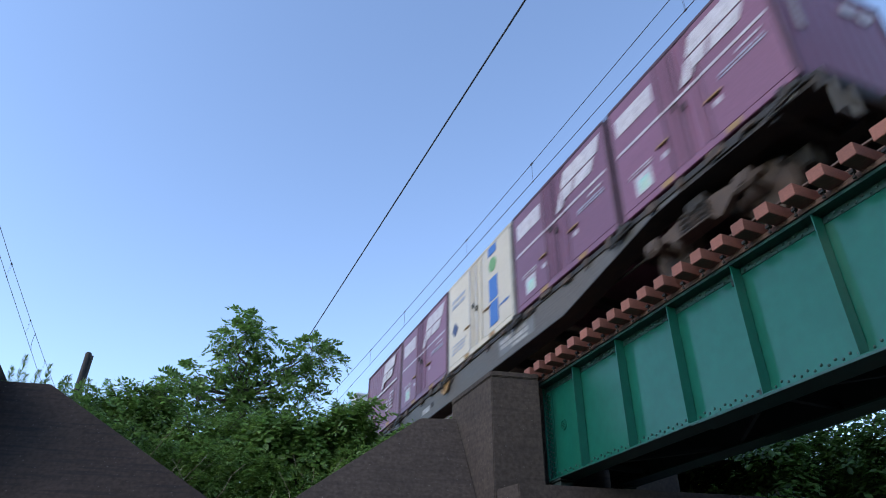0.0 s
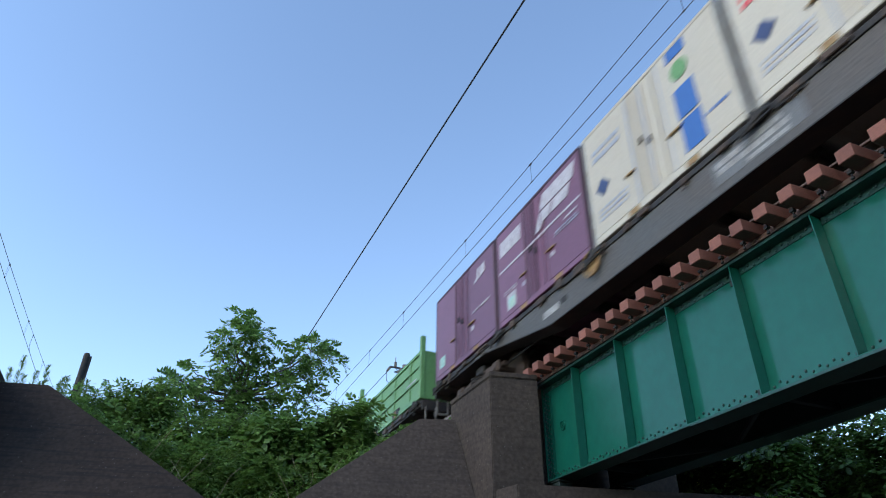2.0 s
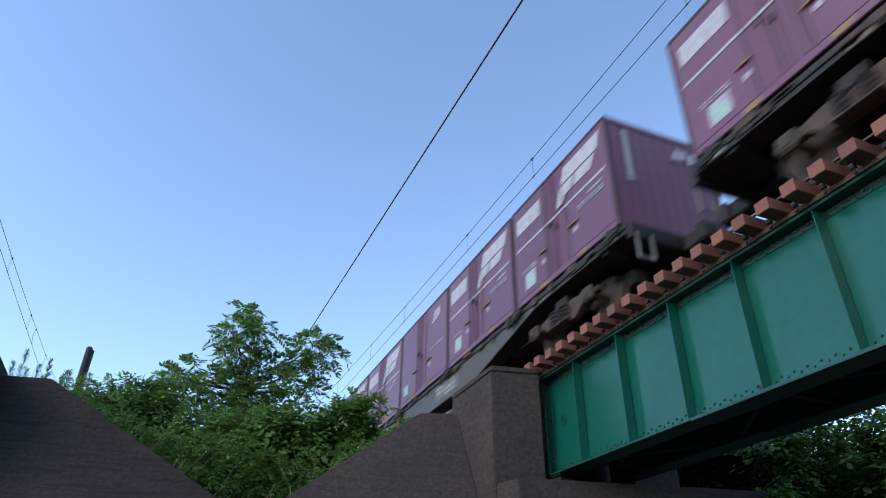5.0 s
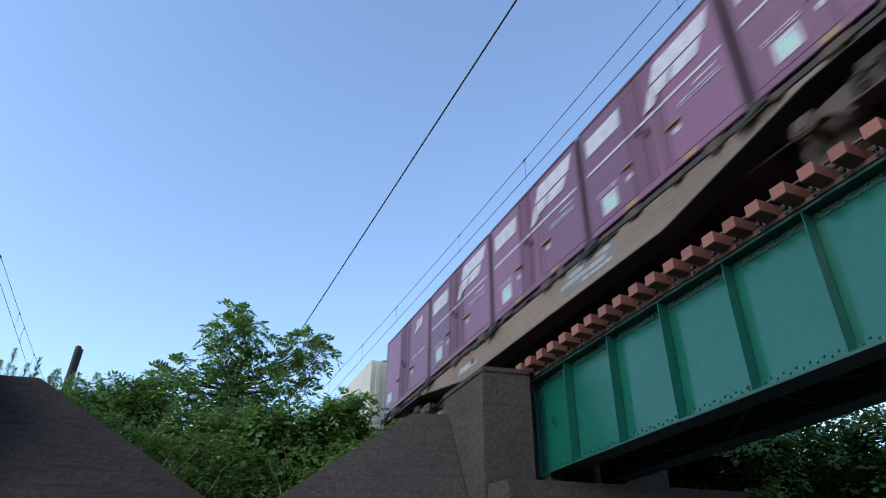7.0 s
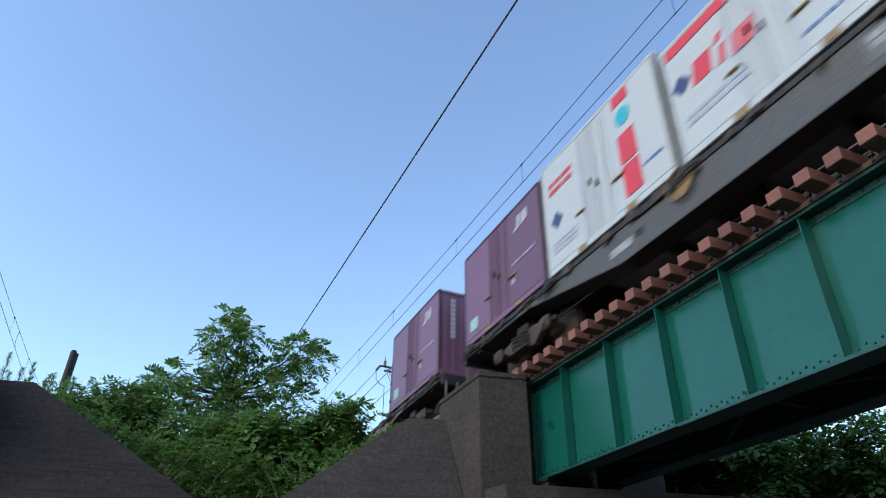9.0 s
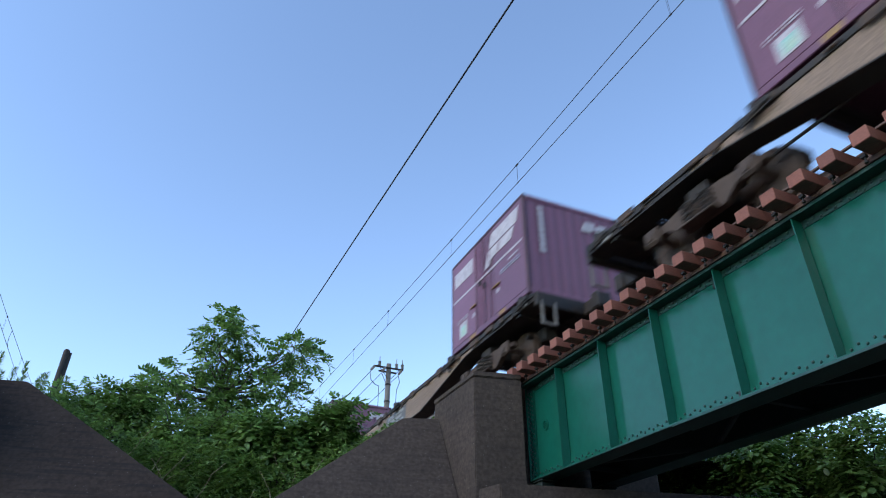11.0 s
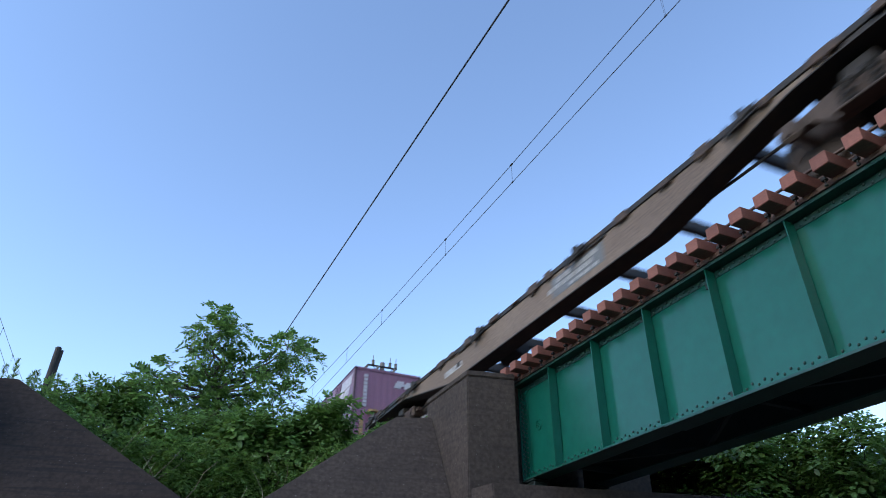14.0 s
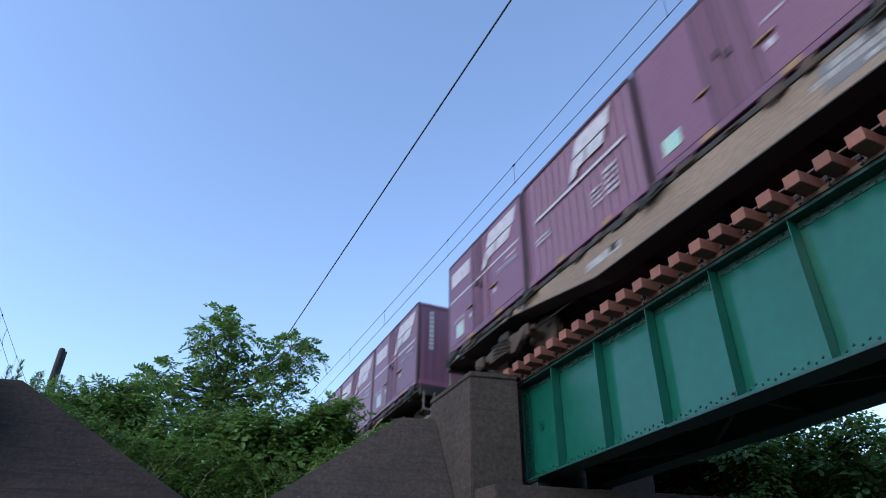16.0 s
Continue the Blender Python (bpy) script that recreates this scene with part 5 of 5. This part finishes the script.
def fronds(rs, clumps, per, material, name, length=0.34, pairs=5, leaf=0.10):
    """Compound leaves: leaflets in pairs along a drooping stalk."""
    p, d = cloud(rs, clumps, per)
    n = len(p)
    way = d * 0.8 + rs.normal(size=(n, 3)) * 0.5 + np.array([0, 0, 0.15])
    way /= np.linalg.norm(way, axis=1)[:, None]
    up = np.array([0, 0, 1.0]) + rs.normal(size=(n, 3)) * 0.35
    side = np.cross(way, up)
    side /= np.linalg.norm(side, axis=1)[:, None] + 1e-9
    nor = np.cross(side, way)
    size = rs.uniform(0.7, 1.25, n)
    C, D, U, L, Wd = [], [], [], [], []
    for k in range(pairs):
        f = (k + 0.6) / pairs
        for s in (-1, 1):
            c = p + way * (length * f * size)[:, None] - np.array([0, 0, 1]) * (0.16 * f * f * size)[:, None]
            dd = side * s + way * (0.35 + 0.3 * f) - nor * 0.25 + rs.normal(size=(n, 3)) * 0.14
            C.append(c), D.append(dd), U.append(nor + rs.normal(size=(n, 3)) * 0.2)
            L.append(leaf * size * (0.75 + 0.5 * math.sin(math.pi * (0.2 + 0.7 * f)))), Wd.append(leaf * 0.46 * size)
    C.append(p + way * (length * size)[:, None] - np.array([0, 0, 1]) * (0.16 * size)[:, None])
    D.append(way - nor * 0.3), U.append(nor), L.append(leaf * size), Wd.append(leaf * 0.5 * size)
    return leaf_mesh(name, np.concatenate(C), np.concatenate(D), np.concatenate(U), np.concatenate(L), np.concatenate(Wd), material)


def sprigs(rs, clumps, per, material, name, leaf=0.13, ratio=0.55, count=7, inner=0.45):
    """Shoot tips: each a loose ring of leaves spread level around an outward shoot."""
    p, d = cloud(rs, clumps, per, inner)
    n = len(p)
    size = rs.uniform(0.7, 1.3, n)
    turn = rs.uniform(0, 2 * math.pi, n)
    tilt = d * 0.55 + rs.normal(size=(n, 3)) * 0.22 + np.array([0, 0, 0.9])
    tilt /= np.linalg.norm(tilt, axis=1)[:, None]
    u = np.cross(tilt, np.array([0.3, 1.0, 0.1]))
    u /= np.linalg.norm(u, axis=1)[:, None]
    w = np.cross(tilt, u)
    C, D, U, L = [], [], [], []
    for k in range(count):
        a = turn + 2.4 * k + rs.normal(size=n) * 0.25
        ring = u * np.cos(a)[:, None] + w * np.sin(a)[:, None]
        C.append(p + ring * 0.025 - tilt * (0.028 * k * size)[:, None])
        D.append(ring + tilt * (0.28 - 0.09 * k) + rs.normal(size=(n, 3)) * 0.12)
        U.append(tilt + rs.normal(size=(n, 3)) * 0.15)
        L.append(leaf * size * (0.6 + 0.12 * k) * rs.uniform(0.85, 1.15, n))
    L = np.concatenate(L)
    return leaf_mesh(name, np.concatenate(C), np.concatenate(D), np.concatenate(U), L, L * ratio, material, 0.25)


def limb(g, a, b, r0, r1, rng, bend=0.12, steps=4):
    """Branch bent a little, tapering from r0 to r1."""
    a, b = Vector(a), Vector(b)
    last, lr = a, r0
    for i in range(1, steps + 1):
        f = i / steps
        p = a.lerp(b, f) + Vector((rng.uniform(-1, 1), rng.uniform(-1, 1), rng.uniform(-0.4, 0.8))) * bend * (b - a).length * (0 if i == steps else 0.35)
        r = r0 + (r1 - r0) * f
        g.cyl(last, p, lr, 7, r, caps=False)
        last, lr = p, r


def plant(name, base, clumps, label, category, make, trunk_to=None, r=0.07, group=""):
    th = tagged(empty(name, Mx.Translation(base)), label, category, group)
    inv = Mx.Translation(-Vector(base))
    rng = random.Random(len(clumps) * 7 + int(base[0] * 10))
    g = Geo()
    fork = Vector(trunk_to) if trunk_to else Vector(base) + Vector((0, 0, 0.25))
    limb(g, Vector(base) - Vector((0, 0, 0.2)), fork, r, r * 0.7, rng, 0.08, 5)
    for i, (x, y, z, cr) in enumerate(clumps):
        start = Vector(base).lerp(fork, rng.uniform(0.55, 1.0)) if trunk_to else Vector(base)
        if trunk_to and z > fork.z:
            start = fork
        limb(g, start, (x, y, z), r * 0.45, 0.008, rng, 0.2, 5)
        for k in range(4):
            limb(g, (x, y, z), (x + rng.uniform(-1, 1) * cr, y + rng.uniform(-1, 1) * cr, z + rng.uniform(-0.6, 1) * cr), 0.012, 0.004, rng, 0.2, 2)
    me = g.mesh("branches", BARK, True)
    me.transform(inv)
    part("stem" if not trunk_to else "trunk", me, BARK, th)
    for me in make():
        me.transform(inv)
        part(me.name.split(".")[0], me, None, th)
    return th


rs = np.random.RandomState(7)
TREE = [(x, y, z, r * (0.86 if z > 8.55 else 0.58)) for x, y, z, r in TREE]


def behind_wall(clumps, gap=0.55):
    """Clumps scaled back along the camera's sight lines until behind the wing walls."""
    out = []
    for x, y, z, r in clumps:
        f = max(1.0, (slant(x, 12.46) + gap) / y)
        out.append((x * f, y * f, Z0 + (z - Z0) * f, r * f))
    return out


def deep(clumps):
    """Further clumps below and behind, down to the ground."""
    return [(x, y + 0.45, max(z - k * 0.5 * r / 0.45, ground_height(x, y) + 0.1), r) for x, y, z, r in clumps for k in (0.4, 1.2)]


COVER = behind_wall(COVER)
plant("tree", (1.62, 17.25, 5.3), TREE, "young green tree with feathery compound leaves on the bank", "tree",
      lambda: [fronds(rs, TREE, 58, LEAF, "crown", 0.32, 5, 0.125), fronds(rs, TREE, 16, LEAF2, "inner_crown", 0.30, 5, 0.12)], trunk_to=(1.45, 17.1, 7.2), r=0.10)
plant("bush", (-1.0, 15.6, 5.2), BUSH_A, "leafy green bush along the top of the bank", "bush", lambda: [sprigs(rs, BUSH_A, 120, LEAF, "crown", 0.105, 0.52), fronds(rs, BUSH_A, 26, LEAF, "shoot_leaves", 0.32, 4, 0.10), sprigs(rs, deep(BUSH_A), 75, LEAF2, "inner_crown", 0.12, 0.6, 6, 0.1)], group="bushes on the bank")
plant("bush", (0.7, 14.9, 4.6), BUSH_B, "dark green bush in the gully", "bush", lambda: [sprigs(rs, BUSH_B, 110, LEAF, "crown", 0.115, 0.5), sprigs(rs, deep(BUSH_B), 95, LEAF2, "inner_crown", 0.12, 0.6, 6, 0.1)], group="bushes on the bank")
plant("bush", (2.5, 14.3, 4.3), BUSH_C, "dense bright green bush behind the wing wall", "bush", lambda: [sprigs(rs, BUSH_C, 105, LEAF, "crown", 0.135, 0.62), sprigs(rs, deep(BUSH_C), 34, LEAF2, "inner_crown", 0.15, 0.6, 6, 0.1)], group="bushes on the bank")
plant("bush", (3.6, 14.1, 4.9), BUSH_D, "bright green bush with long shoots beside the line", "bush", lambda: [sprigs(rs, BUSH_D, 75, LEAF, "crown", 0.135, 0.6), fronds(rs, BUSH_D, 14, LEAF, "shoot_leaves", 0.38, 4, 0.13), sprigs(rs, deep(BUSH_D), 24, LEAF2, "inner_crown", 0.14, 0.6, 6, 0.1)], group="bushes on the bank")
plant("bush", (12.6, 11.8, 3.0), EAST_A, "dark vine-covered bush below the bridge", "bush", lambda: [sprigs(rs, EAST_A, 95, LEAF, "crown", 0.17, 0.72, 6, 0.4)], group="bushes beyond the bridge")
plant("bush", (13.6, 9.6, 3.0), EAST_B, "dark tangled bush beyond the bridge", "bush", lambda: [sprigs(rs, EAST_B, 70, LEAF, "crown", 0.14, 0.6, 6, 0.5)], group="bushes beyond the bridge")
plant("bush", (10.3, 9.1, 2.9), EAST_C, "young bright green vine tip below the bridge", "bush", lambda: [sprigs(rs, EAST_C, 40, LEAF3, "crown", 0.16, 0.8, 5)], group="bushes beyond the bridge")

# low cover on the bank: small leaves on the ground itself
n = 70000
x = rs.uniform(-7.0, 5.4, n)
y = slant(x, 12.62) + rs.random(n) ** 1.3 * 6.5
z = np.array([ground_height(a, b) for a, b in zip(x, y)])
hum = np.array([noise.noise((a * 1.7, b * 1.7, 5)) for a, b in zip(x, y)])
p = np.stack([x, y, z + rs.random(n) ** 1.6 * (0.28 + 0.34 * np.clip(hum + 0.2, 0, 1)) - 0.02], 1)
way = rs.normal(size=(n, 3)) * np.array([1, 1, 0.35]) + np.array([0, -0.3, 0.1])
l = rs.uniform(0.06, 0.125, n)
tagged(part("ground_cover", leaf_mesh("ground_cover", p, way, rs.normal(size=(n, 3)) * 0.35 + np.array([0, -0.25, 1]), l, l * 0.5, LEAF), None),
       "low green weeds and creepers covering the bank", "weeds", kind="stuff")
me = fronds(rs, COVER, 120, LEAF, "low_shrubs", 0.22, 5, 0.07)
tagged(part("low_shrubs", me, None), "fine-leaved low shrubs spilling over the wall tops", "weeds", kind="stuff")
me = sprigs(rs, COVER, 60, LEAF, "creeping_leaves", 0.08, 0.55, 6, 0.3)
tagged(part("creeping_leaves", me, None), "small creeping leaves above the wing walls", "weeds", kind="stuff")


def weed(base, top, seed):
    """Tall weed: a thin stem with rings of narrow leaves."""
    th = tagged(empty("tall_weed", Mx.Translation(base)), "tall feathery green weed on the wall top", "weed", "tall weeds on the wall top")
    r2 = np.random.RandomState(seed)
    h = top - base[2]
    g = Geo()
    lean = r2.uniform(-0.12, 0.12, 2)
    g.cyl((0, 0, -0.1), (lean[0] * h, lean[1] * h, h), 0.012, 6, 0.004)
    part("stem", g, GRASSM, th)
    n = int(150 * h)
    f = r2.random(n) ** 0.6
    c = np.stack([lean[0] * h * f, lean[1] * h * f, h * f], 1)
    a = r2.uniform(0, 2 * math.pi, n)
    way = np.stack([np.cos(a), np.sin(a), 0.5 + 0.5 * f], 1)
    part("leaves", leaf_mesh("leaves", c, way, np.tile([0, 0, 1.0], (n, 1)), 0.15 * (1.15 - 0.6 * f), np.full(n, 0.018), GRASSM), None, th)


for i, (a, b, c) in enumerate(((-3.10, 14.9, 6.70), (-2.60, 14.9, 6.60), (-2.25, 14.9, 6.48), (-3.28, 15.1, 6.52), (-2.92, 15.1, 6.50), (-2.43, 15.0, 6.42), (-2.05, 15.0, 6.45), (-2.75, 15.2, 6.35), (-3.5, 15.0, 6.45), (-1.85, 15.2, 6.5), (-3.0, 14.8, 6.3), (-2.35, 14.8, 6.25))):
    weed((a, b, ground_height(a, b) - 0.05), c, 40 + i)
# bare stalks and dead twigs in the gully
rng = random.Random(21)
for i in range(20):
    x, y = rng.uniform(-0.6, 3.0), rng.uniform(12.9, 13.9)
    z = ground_height(x, y)
    g = Geo()
    limb(g, (x, y, z - 0.05), (x + rng.uniform(-0.9, 0.9), y - rng.uniform(0, 0.4), z + rng.uniform(0.4, 1.0)), 0.009, 0.004, rng, 0.16, 4)
    tagged(part("dry_stalk", g, STALK), "thin pale dry stalk in the gully", "stalk", "dry stalks in the gully")
# bank and thicket beyond the bridge
g = Geo()
for i in range(40):
    for j in range(24):
        x, y = 11.6 + 0.5 * i, -2 + 0.9 * j
        g.v.append((x, y, 0.6 + min(i, 9) * 0.34 + 0.5 * noise.noise((x * 0.4, y * 0.4, 2))))
for i in range(39):
    for j in range(23):
        g.f.append((i * 24 + j, (i + 1) * 24 + j, (i + 1) * 24 + j + 1, i * 24 + j + 1))
tagged(part("bank_east", g, SOIL, smooth=True), "dark soil bank under the thicket beyond the bridge", "embankment", kind="structure")
THICK = [(15.5 + 0.6 * (i % 3), 16.0 - 1.0 * i, 5.2 + 0.5 * math.sin(i * 2.1), 1.0) for i in range(13)] + [(15.8, 15.2 - 1.3 * i, 4.0, 1.0) for i in range(9)]
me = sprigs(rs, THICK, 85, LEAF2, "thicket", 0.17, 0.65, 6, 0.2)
tagged(part("thicket", me, None), "dark dense thicket in the distance beyond the bridge", "thicket", kind="stuff")


def travelled(t):
    """Metres that the train has gone at t seconds."""
    return 0.98 * (0.000891914 * t ** 3 - 0.0412804 * t ** 2 + 24.3877852 * t - 0.1468525)


def motions():
    times = [float(i) for i in range(17)]
    for ob, m in MOVERS:
        walk(ob, [(t, Mx.Translation((m.translation.x, m.translation.y - travelled(t), m.translation.z))) for t in times])
    # wheels turn while their wagon is in sight
    for ob, m in MOVERS:
        if not ob.name.startswith("container_wagon"):
            continue
        f0 = max(1, math.floor((m.translation.y - 45) / 23.6 * FPS))
        f1 = min(16 * FPS - 1, math.ceil((m.translation.y + 14) / 23.6 * FPS))
        if f1 <= f0:
            continue
        for w in ob.children_recursive:
            if w.name.startswith("wheelset"):
                c = w.matrix_basis.translation.copy()
                rows = [(0.0, pose(*c))] if f0 > 0 else []
                rows += [(f / FPS, pose(*c, rx=(84 * (f - f0)) % 360)) for f in range(f0, f1 + 1)]
                rows.append((16.0, pose(*c, rx=(84 * (f1 - f0)) % 360)))
                walk(w, rows)


motions()
